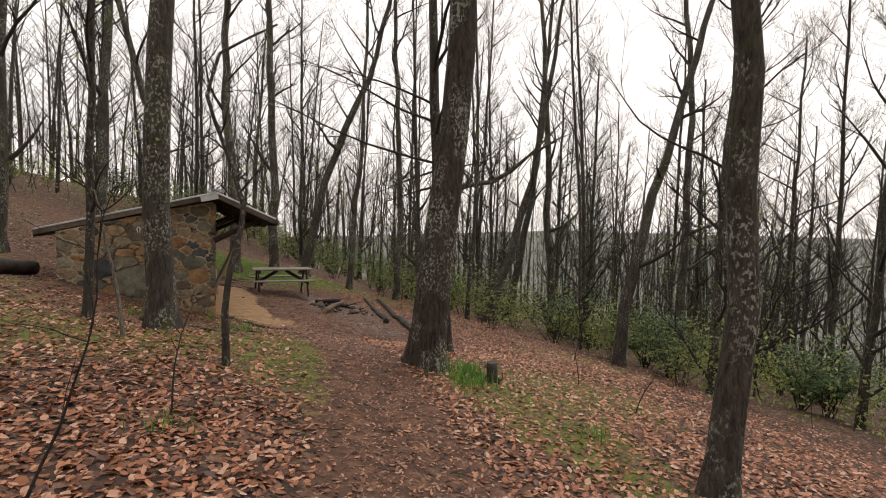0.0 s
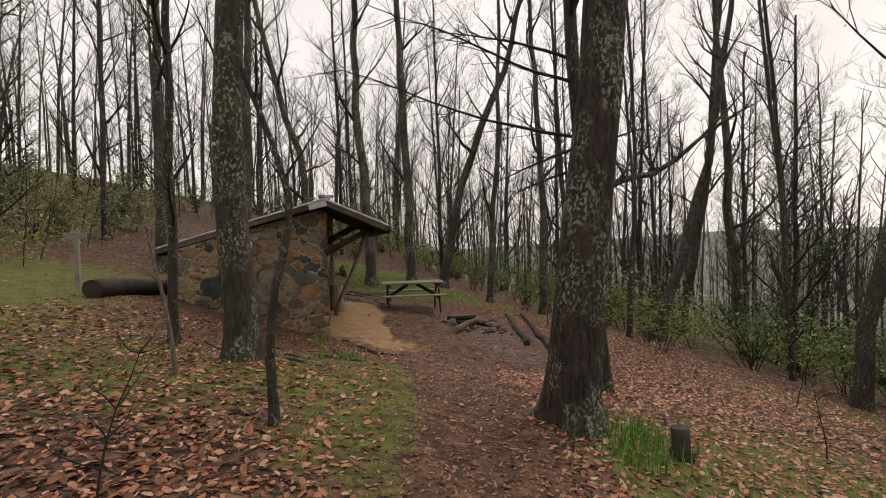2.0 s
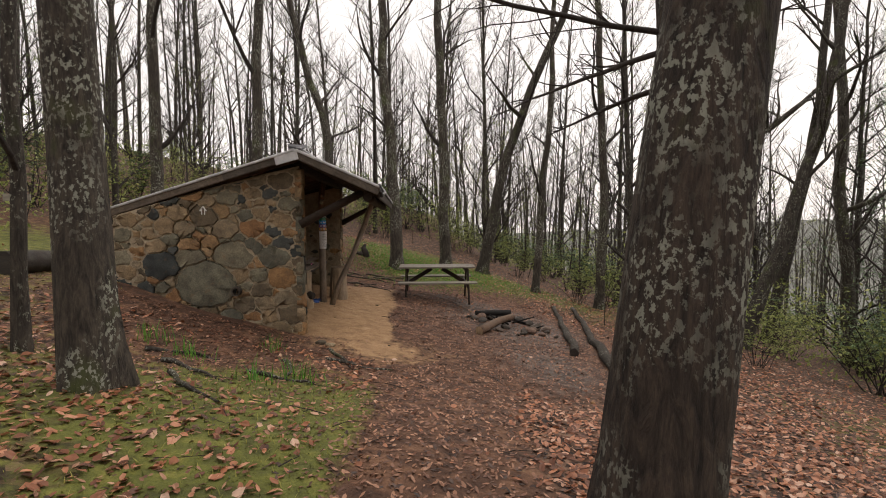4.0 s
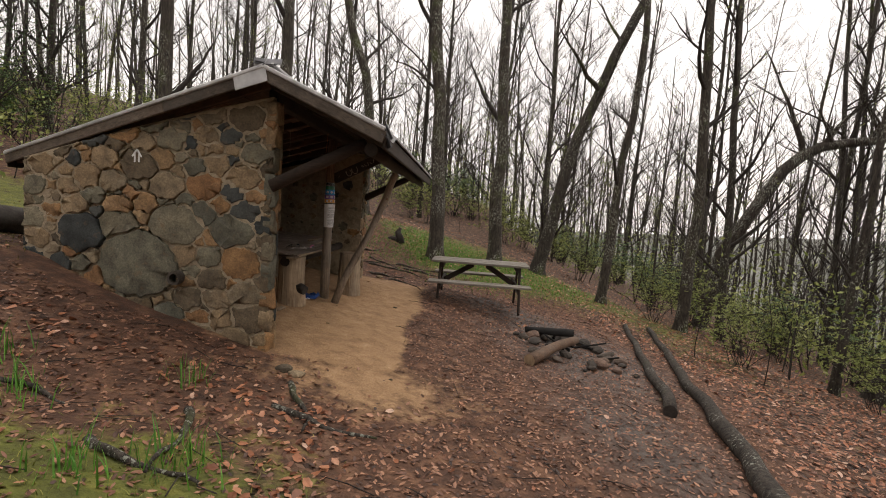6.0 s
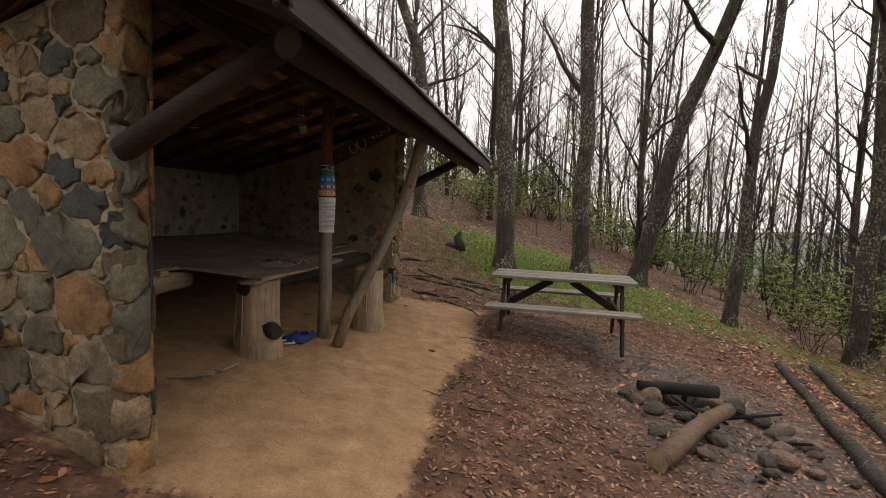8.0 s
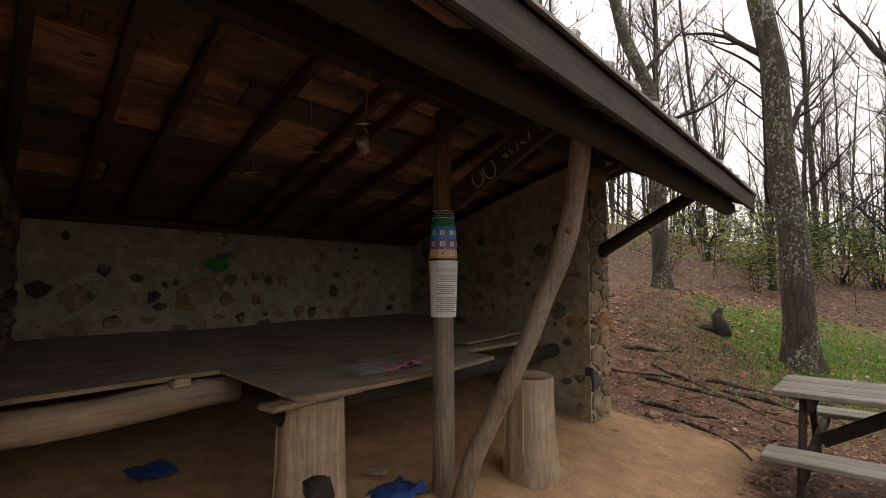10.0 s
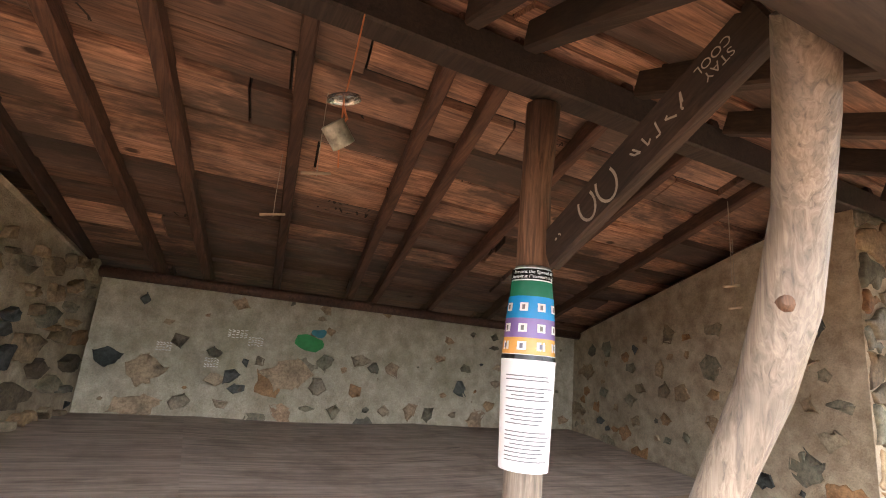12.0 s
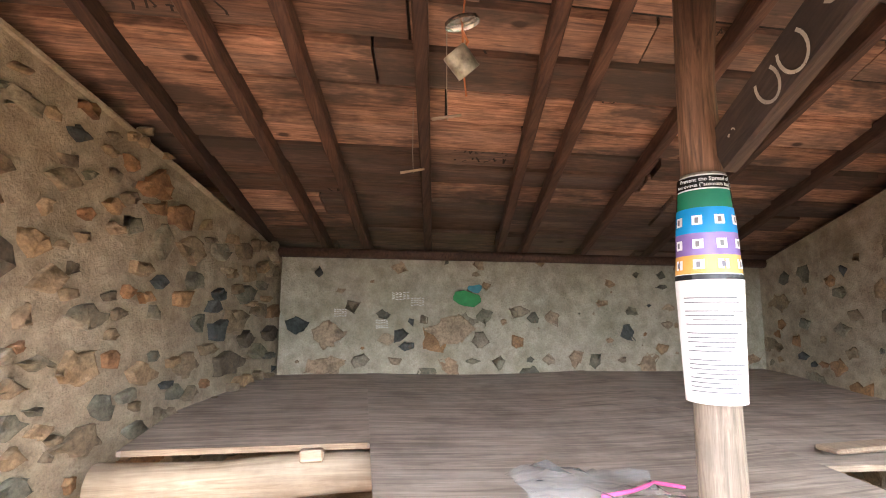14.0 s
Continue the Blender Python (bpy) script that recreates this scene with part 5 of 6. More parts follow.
# shared woodland trees
GROUP = "bare trees of the surrounding wood"
models = []
rng = random.Random(77)
for k in range(9):
    h = rng.uniform(13, 19)
    lean_ = rng.uniform(-0.9, 0.9), rng.uniform(-0.9, 0.9)
    ob = tree("tree", 0, 0, [(0, 0, 0), (0.3, lean_[0] * 0.25, lean_[1] * 0.2), (0.6, lean_[0] * 0.8, lean_[1] * 0.7), (1, lean_[0] * 1.6, lean_[1] * 1.5)], h, rng.uniform(0.07, 0.14), 200 + k,
              (BARK_WOODS, BARK_GREY, BARK_WOODS)[k % 3], "bare woodland tree with dark wet bark", rng.uniform(0.12, 0.25), rng.randint(24, 30), rng.uniform(3.0, 4.8), 8, 12, 9, 0.35, 6, (0, 500, 250)[k % 3], 0.0, GROUP)
    models.append(ob)
for k in range(5):
    h = rng.uniform(6, 10)
    lean_ = rng.uniform(-0.8, 0.8), rng.uniform(-0.8, 0.8)
    ob = tree("tree", 0, 0, [(0, 0, 0), (0.5, lean_[0] * 0.3, lean_[1] * 0.4), (1, lean_[0], lean_[1])], h, rng.uniform(0.025, 0.045), 220 + k,
              BARK_WOODS, "thin bare understorey tree", 0.2, 18, 1.7, 5, 10, 7, 0.2, 5, 1100 if k % 2 else 500, 0.0, GROUP)
    models.append(ob)
SPOTS = [(-7.45, 9.45), (-4.1, 7.7), (-3.4, 3.8), (-2.95, 9.6), (4.1, 11.7), (11, 14.9), (9.8, 21.2), (8.1, 23), (-5.4, 20.8), (-3.8, 22.4), (-2.45, 23.2), (-1.05, 21.2), (0.8, 20.6), (2.7, 18), (4.1, 18.7), (3.6, 23.4), (2.4, 23.4), (-8.4, 10.1), (-9.4, 20.5), (-7.8, 23.2), (-11.6, 19.2)]


def open_ground(x, y):
    """Places kept free of woodland trees: the yard, the path and the lawn."""
    if line_distance(np.array(x), np.array(y), WALK_LINE) < 2.2:
        return True
    if -13.5 < x < 1.5 and 4 < y < 23 or -9 < x < -1 and -6 < y < 8 or -10.5 < x < 4 and 3 < y < 12:
        return True
    if -8 < x < 1 and 20 < y < 27:
        return True
    return False


rng = random.Random(88)
placed = list(SPOTS)
used = set()
tries = 0
while len(placed) < 262 and tries < 9000:
    tries += 1
    a, d = rng.uniform(0, math.tau), 9 + 34 * rng.random() ** 0.8
    x, y = -5 + d * math.cos(a), 12 + d * math.sin(a)
    if y < -14 or open_ground(x, y) or x < -14 and rng.random() < 0.2:
        continue
    near = 1.0 if d < 25 else 0.8
    if any((x - px) ** 2 + (y - py) ** 2 < near for px, py in placed):
        continue
    placed.append((x, y))
    k = rng.randrange(len(models))
    m = pose(x, y, gz(x, y) - 0.05, rng.uniform(-2, 2), rng.uniform(-2, 2), rng.uniform(0, 360))
    if k in used:
        copy_thing(models[k], m)
    else:
        models[k].matrix_basis = m
        used.add(k)

more = 0
while more < 24:
    x, y = rng.uniform(7, 36), rng.uniform(2, 32)
    if any((x - px) ** 2 + (y - py) ** 2 < 1.4 for px, py in placed):
        continue
    placed.append((x, y))
    more += 1
    copy_thing(models[rng.randrange(len(models))], pose(x, y, gz(x, y) - 0.05, rng.uniform(-2, 2), rng.uniform(-2, 2), rng.uniform(0, 360)))

# far woods, past counting
V, F = [], []
rng = random.Random(99)
for k in range(1900):
    a, d = rng.uniform(0, math.tau), 36 + 150 * rng.random() ** 1.35
    x, y = -5 + d * math.cos(a), 12 + d * math.sin(a)
    if y < -20 or x < -25 and rng.random() < 0.6:
        continue
    h, r = rng.uniform(11, 19), rng.uniform(0.07, 0.15)
    z = gz(x, y)
    lx, ly = rng.uniform(-1, 1), rng.uniform(-1, 1)
    trunk = [Vector((x, y, z - 0.3)), Vector((x + lx * 0.3, y + ly * 0.3, z + h * 0.35)), Vector((x + lx, y + ly, z + h * 0.7)), Vector((x + lx * 1.8, y + ly * 1.8, z + h))]
    tube(V, F, trunk, [r, r * 0.8, r * 0.5, 0.02], 4, 0, rng, None, False)
    for _ in range(11):
        t = rng.uniform(0.3, 0.95)
        p = trunk[1].lerp(trunk[3], (t - 0.3) / 0.7)
        b_ = rng.uniform(0, math.tau)
        ln = rng.uniform(1.2, 3.2)
        q = p + Vector((math.cos(b_) * ln * 0.6, math.sin(b_) * ln * 0.6, ln * 0.7))
        e = q + Vector((rng.uniform(-0.8, 0.8), rng.uniform(-0.8, 0.8), rng.uniform(0.3, 1.2)))
        tube(V, F, [p, q, e], [r * 0.35, r * 0.22, 0.012], 3, 0, rng, None, False)
far_woods = tagged(link_mesh("far_woods", V, F, BARK_WOODS), "distant bare woods on the slopes", "woods", kind="stuff")

# thin undergrowth stems
V, F = [], []
rng = random.Random(123)
for k in range(1150):
    a, d = rng.uniform(0, math.tau), 8 + 38 * rng.random() ** 0.8
    x, y = -5 + d * math.cos(a), 12 + d * math.sin(a)
    if y < -8 or open_ground(x, y):
        continue
    h = rng.uniform(1.0, 5.5)
    path = limb_path(rng, (x, y, gz(x, y) - 0.05), (rng.uniform(-0.3, 0.3), rng.uniform(-0.3, 0.3), 1), h, 6, 0.13, 0.05)
    r = 0.004 + h * 0.0035
    tube(V, F, path, [r * (1 - 0.14 * s) for s in range(7)], 4, 0, rng, None, False)
    for _ in range(9):
        i = rng.randint(2, 6)
        tw = limb_path(rng, path[i], (rng.uniform(-1, 1), rng.uniform(-1, 1), rng.uniform(0.1, 1.2)), h * rng.uniform(0.12, 0.3), 3, 0.25, 0.05)
        tube(V, F, tw, [r * 0.5, r * 0.4, r * 0.25, 0.0015], 3, 0, rng, None, False)
tagged(link_mesh("undergrowth", V, F, BARK_TWIG), "thin bare undergrowth stems", "undergrowth", kind="stuff")


# ---- bushes ----
def bush(seed, spread, height, count, size, mat, label, stem=1.0):
    rng = random.Random(seed)
    ob = thing("bush", (0, 0, 0), label, "bush", "evergreen bushes on the slopes")
    V, F, tips = [], [], []
    for _ in range(12):
        path = limb_path(rng, (rng.uniform(-0.15, 0.15), rng.uniform(-0.15, 0.15), -0.05), (rng.uniform(-1, 1) * spread, rng.uniform(-1, 1) * spread, height * 0.9), height * rng.uniform(0.6, 1.1), 5, 0.25, 0.02)
        tube(V, F, path, [stem * r_ for r_ in (0.018, 0.015, 0.012, 0.009, 0.007, 0.004)], 4, 0, rng, None, False)
        tips += path[2:]
        for _ in range(5):
            tw = limb_path(rng, path[rng.randint(2, 5)], (rng.uniform(-1, 1), rng.uniform(-1, 1), rng.uniform(-0.1, 0.8)), height * rng.uniform(0.2, 0.45), 3, 0.3, 0.02)
            tube(V, F, tw, [0.007, 0.006, 0.004, 0.003], 3, 0, rng, None, False)
            tips += tw[1:]
    link_mesh("woody_stem", V, F, BARK_TWIG, ob)
    LV, LF = [], []
    for _ in range(count):
        p = Vector(rng.choice(tips)) + Vector((rng.gauss(0, 0.05), rng.gauss(0, 0.05), rng.gauss(0, 0.04)))
        turn = rng.uniform(0, math.tau)
        for j in range(6):
            a = turn + j * math.tau / 6 + rng.uniform(-0.25, 0.25)
            d = Vector((math.cos(a), math.sin(a), rng.uniform(-0.55, 0.25)))
            w = Vector((-math.sin(a), math.cos(a), 0)) * size * 0.17
            s = size * rng.uniform(0.7, 1.2)
            q = len(LV)
            mid_ = p + d * s * 0.55 + Vector((0, 0, 0.12 * s))
            LV += [p, mid_ + w, p + d * s, mid_ - w]
            LF.append((q, q + 1, q + 2, q + 3))
    link_mesh("foliage", LV, LF, mat, ob)
    return ob


bushes = [bush(300, 0.9, 1.7, 210, 0.14, LEAF_EVERGREEN, "dark evergreen rhododendron bush"), bush(301, 1.1, 2.4, 280, 0.15, LEAF_EVERGREEN, "tall dark evergreen rhododendron bush"),
          bush(302, 0.9, 1.5, 150, 0.075, LEAF_SPRING, "light green leafing shrub", 0.45), bush(303, 1.0, 2.0, 120, 0.1, LEAF_EVERGREEN, "open evergreen laurel bush")]
rng = random.Random(310)
BUSH_SPOTS = [(5.6, 11.2), (6.4, 12.6), (7.2, 10.2), (4.9, 15.4), (6.6, 15.6), (8.2, 14), (5.3, 18.5), (1.8, 22.3), (0.9, 27.3), (3, 28.5), (-2.2, 30), (-5.8, 29.2), (-4.4, 31), (-7.2, 30.2), (-14.8, 23.6), (-15.5, 26), (-17.5, 20.5), (0.6, 17.6), (1.7, 19.6), (2.7, 17.1), (0.3, 21.0), (2.1, 15.3), (3.3, 20.6), (1.2, 23.6), (4.4, 22.4), (-0.6, 25.4), (5.2, 13.0), (4.0, 9.6), (5.8, 9.2), (-6.8, 27.6), (-3.2, 27.2), (-1.2, 28.2)]
while len(BUSH_SPOTS) < 250:
    a, d = rng.uniform(-0.6, 3.35), rng.uniform(13, 46)
    x, y = -5 + d * math.cos(a), 12 + d * math.sin(a)
    if not open_ground(x, y) and (x > 2.5 or y > 26 or x < -14.5):
        BUSH_SPOTS.append((x, y))
for k, (x, y) in enumerate(BUSH_SPOTS):
    m = pose(x, y, gz(x, y), 0, 0, rng.uniform(0, 360)) @ Matrix.Scale(1, 4)
    if k < 4:
        bushes[k].matrix_basis = m
    else:
        copy_thing(bushes[2 if 17 <= k < 32 else rng.choice((0, 1, 2, 2, 2, 3, 2, 2))], m)


# young leaves on the low growth of the slopes, past counting
r = np.random.RandomState(321)
LV, LF = [], []
clumps = 0
while clumps < 1300:
    a, d = r.uniform(-0.5, 3.6), r.uniform(9, 40)
    cx, cy = -5 + d * math.cos(a), 12 + d * math.sin(a)
    if open_ground(cx, cy):
        continue
    clumps += 1
    top = r.uniform(0.5, 2.6)
    base_z = gz(cx, cy)
    for _ in range(60):
        p = Vector((cx + r.normal(0, 0.45), cy + r.normal(0, 0.45), base_z + 0.1 + top * r.uniform(0, 1)))
        u = Vector(r.normal(0, 1, 3)).normalized()
        w = u.cross(Vector(r.normal(0, 1, 3))).normalized()
        s = r.uniform(0.035, 0.075)
        q = len(LV)
        LV += [p - u * s, p + w * s * 0.5, p + u * s, p - w * s * 0.5]
        LF.append((q, q + 1, q + 2, q + 3))
tagged(link_mesh("spring_leaves", LV, LF, LEAF_SPRING), "scattered young light green leaves on the undergrowth", "leaves", kind="stuff")


# ---- litter, grass ----
def scatter_flat(count, seed, weight, lo, hi, power=1.0):
    """Random places in a field, thinned by weight(x, y)."""
    r = np.random.RandomState(seed)
    x = r.uniform(lo[0], hi[0], count * 3)
    y = r.uniform(lo[1], hi[1], count * 3)
    keep = r.uniform(0, 1, count * 3) < weight(x, y)
    x, y = x[keep][:count], y[keep][:count]
    return x, y, r


def near_weight(x, y):
    return np.clip(1.4 * np.exp(-(line_distance(x, y, WALK_LINE[:9]) / 5.5) ** 2), 0.05, 1)


def inside_shelter(x, y):
    return (x > BACK_OUT) & (x < FRONT_X + 0.05) & (y > NEAR_OUT) & (y < FAR_OUT)


def leaf_weight(x, y):
    mu, mo, ea, md = soils(x, y)
    w = np.clip(1 - 1.05 * mu - 0.7 * mo - md, 0.014, 1) * (1 - 0.99 * ea)
    return w * near_weight(x, y) * (~inside_shelter(x, y))


def flat_leaves(name, count, seed, weight, lo, hi, size, mat, label, category, curl=0.35, narrow=0.6):
    x, y, r = scatter_flat(count, seed, weight, lo, hi)
    k = len(x)
    z = ground_shape(x, y) + r.uniform(0.004, 0.03, k) * (size / 0.1)
    a, s = r.uniform(0, 2 * np.pi, k), size * r.uniform(0.55, 1.25, k)
    tx, ty = r.normal(0, 0.28, k), r.normal(0, 0.28, k)
    shape = [(-0.5, 0, 0), (-0.15, 0.5, 1), (0.25, 0.42, 1), (0.55, 0, 0.2), (0.25, -0.42, 1), (-0.15, -0.5, 1)]
    pts = []
    for u, v_, c in shape:
        px, py = u * s, v_ * narrow * s * r.uniform(0.7, 1.2, k)
        dx, dy = px * np.cos(a) - py * np.sin(a), px * np.sin(a) + py * np.cos(a)
        pts.append(np.stack([x + dx, y + dy, z + tx * dx + ty * dy + c * curl * s * 0.35 * r.uniform(-0.3, 1, k)], 1))
    verts = np.stack(pts, 1).reshape(-1, 3)
    base = np.arange(k)[:, None] * 6
    faces = np.concatenate([base + np.array([[0, 1, 2, 3]]), base + np.array([[0, 3, 4, 5]])]).tolist()
    ob = link_mesh(name, verts.tolist(), faces, mat)
    return tagged(ob, label, category, kind="stuff")


flat_leaves("leaf_litter", 105000, 400, leaf_weight, (-13, -2), (6, 27), 0.064, LEAF_DRY, "curled brown and russet fallen oak leaves", "leaves")


def crumb_weight(x, y):
    mu, mo, ea, md = soils(x, y)
    return np.clip(mu * 0.9 + 0.25 * mo - 1.1 * ea, 0.0, 1) * near_weight(x, y) * (~inside_shelter(x, y))


flat_leaves("path_mulch", 76000, 401, crumb_weight, (-11, -2), (2, 24), 0.042, CRUMB, "dark crumbled leaf and bark mulch", "mulch", 0.2, 0.45)


def blades(name, count, seed, weight, lo, hi, height, width, mat, label, lean_=0.5):
    x, y, r = scatter_flat(count, seed, weight, lo, hi)
    k = len(x)
    z = ground_shape(x, y) - 0.005
    a, hgt = r.uniform(0, 2 * np.pi, k), height * r.uniform(0.45, 1.2, k)
    ln = hgt * lean_ * r.uniform(0.2, 1.2, k)
    w = width * r.uniform(0.6, 1.2, k)
    cx, cy = np.cos(a), np.sin(a)
    p0 = np.stack([x - cy * w, y + cx * w, z], 1)
    p1 = np.stack([x + cy * w, y - cx * w, z], 1)
    p2 = np.stack([x + cx * ln * 0.4 + cy * w * 0.7, y + cy * ln * 0.4 - cx * w * 0.7, z + hgt * 0.6], 1)
    p3 = np.stack([x + cx * ln * 0.4 - cy * w * 0.7, y + cy * ln * 0.4 + cx * w * 0.7, z + hgt * 0.6], 1)
    p4 = np.stack([x + cx * ln, y + cy * ln, z + hgt], 1)
    verts = np.stack([p0, p1, p2, p3, p4], 1).reshape(-1, 3)
    base = np.arange(k)[:, None] * 5
    faces = (base + np.array([[0, 1, 2, 3]])).tolist() + (base + np.array([[3, 2, 4]])).tolist()
    return tagged(link_mesh(name, verts.tolist(), faces, mat), label, "grass", kind="stuff")


def moss_weight(x, y):
    mu, mo, ea, md = soils(x, y)
    return np.clip(mo * 1.1 - 0.15, 0, 1) * near_weight(x, y)


blades("mossy_grass", 60000, 402, moss_weight, (-13, -1), (4, 26), 0.035, 0.004, MOSSY, "short yellow-green mossy grass", 1.3)


blades("lawn_grass", 30000, 405, lambda x, y: np.clip(1.2 * bell(x, y, -5.2, 21.4, 2.0, 2.0) + 0.5 * bell(x, y, -2.6, 21.6, 2.2, 1.6) - 0.1, 0, 1), (-9, 17.5), (1, 26), 0.06, 0.005, GRASS, "fresh green grass on the slope behind the table", 0.9)


def tuft_weight(x, y):
    w = 0
    for cx, cy, r_ in ((-3.72, 7.2, 0.36), (-3.5, 7.6, 0.3), (-3.9, 6.9, 0.2), (-6.5, 10.3, 0.13), (-6.2, 10.6, 0.15), (-7.4, 10.9, 0.14), (-6.75, 11.6, 0.12), (-7.9, 11.3, 0.14), (-3.5, 5.0, 0.16), (-7.3, 5.3, 0.12)):
        w = w + np.exp(-(((x - cx) ** 2 + (y - cy) ** 2) / r_ ** 2))
    return np.clip(w, 0, 1)


blades("grass_tufts", 9000, 403, tuft_weight, (-8.5, 4.5), (-2.8, 12), 0.2, 0.005, GRASS, "bright green grass tufts by the trunk and path", 0.6)


# ---- notices on the post ----
def arc_band(name, z0, z1, r, a0, a1, mat, parent, label="", r1=None):
    """A strip of paper bent round the post; angles in degrees."""
    V, F = [], []
    steps = max(2, int(abs(a1 - a0) / 12) + 1)
    for z, rr in ((z0, r), (z1, r1 or r)):
        for a in np.linspace(radians(a0), radians(a1), steps):
            V.append((rr * math.cos(a), rr * math.sin(a), z))
    F = [(i, i + 1, steps + i + 1, steps + i) for i in range(steps - 1)]
    return link_mesh(name, V, F, mat, parent, label, True)


def letters(body, size):
    """The faces of some words in the built-in font."""
    cu = bpy.data.curves.new("words", "FONT")
    cu.body, cu.size, cu.align_x, cu.align_y = body, size, "CENTER", "CENTER"
    ob = new("words", cu)
    me = bpy.data.meshes.new_from_object(ob.evaluated_get(bpy.context.evaluated_depsgraph_get()))
    V, F = [v_.co.copy() for v_ in me.vertices], [tuple(p.vertices) for p in me.polygons]
    bpy.data.objects.remove(ob)
    bpy.data.meshes.remove(me)
    return V, F


FACE = -32
poster = thing("health_poster", (-6.7, 15.1, 0), "laminated colour poster with rows of white pictograms wrapped round the post", "poster")
sheet_ = thing("printed_notice", (-6.7, 15.1, 0), "white printed paper notice wrapped round the post", "notice")
R0, HALF = 0.0655, 92
arc_band("backing", 1.315, 1.612, R0, FACE - HALF, FACE + HALF, PAPER, poster, "white laminated sheet", R0 - 0.003)
bands = [("header_band", 1.572, 1.607, BLACK), ("green_band", 1.518, 1.568, GREEN_P), ("blue_band", 1.448, 1.518, BLUE_P), ("purple_band", 1.388, 1.448, PURPLE_P), ("amber_band", 1.338, 1.388, AMBER_P), ("footer_band", 1.322, 1.336, BLACK)]
for name, z0, z1, mat in bands:
    arc_band(name, z0, z1, R0 + 0.0012, FACE - HALF + 3, FACE + HALF - 3, mat, poster)
for z in (1.483, 1.418, 1.363):
    for a in (-62, -20, 22, 62):
        icon = arc_band("pictogram", z - 0.013, z + 0.013, R0 + 0.0022, FACE + a - 10, FACE + a + 10, PAPER, poster)
        arc_band("pictogram_mark", z - 0.008, z + 0.007, R0 + 0.003, FACE + a - 4, FACE + a + 3, INK, icon)
for body, z, size in (("Prevent the Spread of", 1.596, 0.0155), ("Norovirus (\"stomach bug\")", 1.581, 0.0145)):
    V, F = letters(body, size)
    V = [((R0 + 0.0022) * math.cos(radians(FACE) + p.x / R0), (R0 + 0.0022) * math.sin(radians(FACE) + p.x / R0), z + p.y) for p in V]
    link_mesh("heading", V, F, PAPER, poster, "white printed heading")
arc_band("paper", 1.0, 1.32, R0 + 0.0035, FACE - 88, FACE + 86, PAPER, sheet_, "white paper sheet", R0 + 0.0005)
rng = random.Random(61)
for k in range(23):
    z = 1.285 - k * 0.0115
    if k in (0, 3, 8, 14):
        continue
    a0 = -50 if k % 6 else -36
    arc_band("text_line", z - 0.0016, z + 0.0016, R0 + 0.0045, FACE + a0, FACE + rng.uniform(18, 62), INK, sheet_)

for holder, low, high, spread_low, spread_high in ((poster, 1.315, 1.612, 1.3, 0.99), (sheet_, 1.0, 1.32, 1.1, 1.3)):
    for ob in holder.children_recursive:
        for vv in ob.data.vertices:
            f = (vv.co.z - low) / (high - low)
            k = spread_low + (spread_high - spread_low) * f + 0.025 * math.sin(vv.co.z * 31) * (1 - f)
            vv.co.x, vv.co.y = vv.co.x * k, vv.co.y * k

# ---- hanging mouse guard of cans, strings ----
cans = thing("hanging_cans", (-6.58, 14.38, 1.94), "tin lid and can hung on orange cord from the ridge log", "cans")


def ring_mesh(name, profile, mat, parent, label="", steps=24, m=None):
    V, F = [], []
    for r, z in profile:
        V += [Vector((r * math.cos(a), r * math.sin(a), z)) for a in np.linspace(0, math.tau, steps, endpoint=False)]
    for k in range(len(profile) - 1):
        F += [(k * steps + i, k * steps + (i + 1) % steps, (k + 1) * steps + (i + 1) % steps, (k + 1) * steps + i) for i in range(steps)]
    if m is not None:
        V = [m @ p for p in V]
    return link_mesh(name, V, F, mat, parent, label, True)


tip = pose(0, 0, 0, 14, 8, 0)
ring_mesh("lid", [(0.002, 0.0), (0.02, 0.0), (0.022, 0.003), (0.036, 0.003), (0.038, 0.006), (0.043, 0.006), (0.044, -0.004)], TIN, cans, "shiny tin lid", 24, tip)
tip = pose(0.0, 0.0, -0.105, 42, 20, 0)
can_ = ring_mesh("can_body", [(0.002, 0.036), (0.029, 0.036), (0.032, 0.033), (0.031, -0.024), (0.032, -0.028), (0.029, -0.029), (0.028, 0.03)], TIN_LABEL, cans, "dented can with a green and red label", 24, tip)
ring_mesh("can_bottom", [(0.001, -0.022), (0.028, -0.024)], TIN, can_, "shiny can bottom", 24, tip)
V, F = [], []
tube(V, F, [(0.01, 0.02, 0.26), (0.004, 0.01, 0.1), (0, 0, 0.0), (0.006, 0, -0.05), (0, 0, -0.1), (0.0, 0.01, -0.19)], [0.0025] * 6, 5)
tube(V, F, [(0.0, 0.0, -0.02), (0.02, 0.01, -0.06), (0.01, -0.01, -0.1)], [0.0035] * 3, 5)
link_mesh("cord", V, F, CORD, cans)
for x, y, z, ln in ((-7.05, 14.42, 2.1, 0.22), (-7.5, 14.35, 2.0, 0.18), (-6.75, 16.2, 2.02, 0.3), (-7.0, 16.6, 1.97, 0.28)):
    t = thing("hanging_string", (x, y, z), "frayed grey string with a small stick toggle", "string")
    V, F = [], []
    tube(V, F, [(0, 0, 0.1), (0.004, 0, -ln / 2), (0, 0.004, -ln)], [0.0016] * 3, 4)
    link_mesh("cord", V, F, CORD_GREY, t)
    log_mesh("toggle", [(0.0, -0.05, -ln), (0.005, 0.05, -ln + 0.02)], [0.006, 0.005], WOOD_LOG, t, "", 7, 0.05, 71)


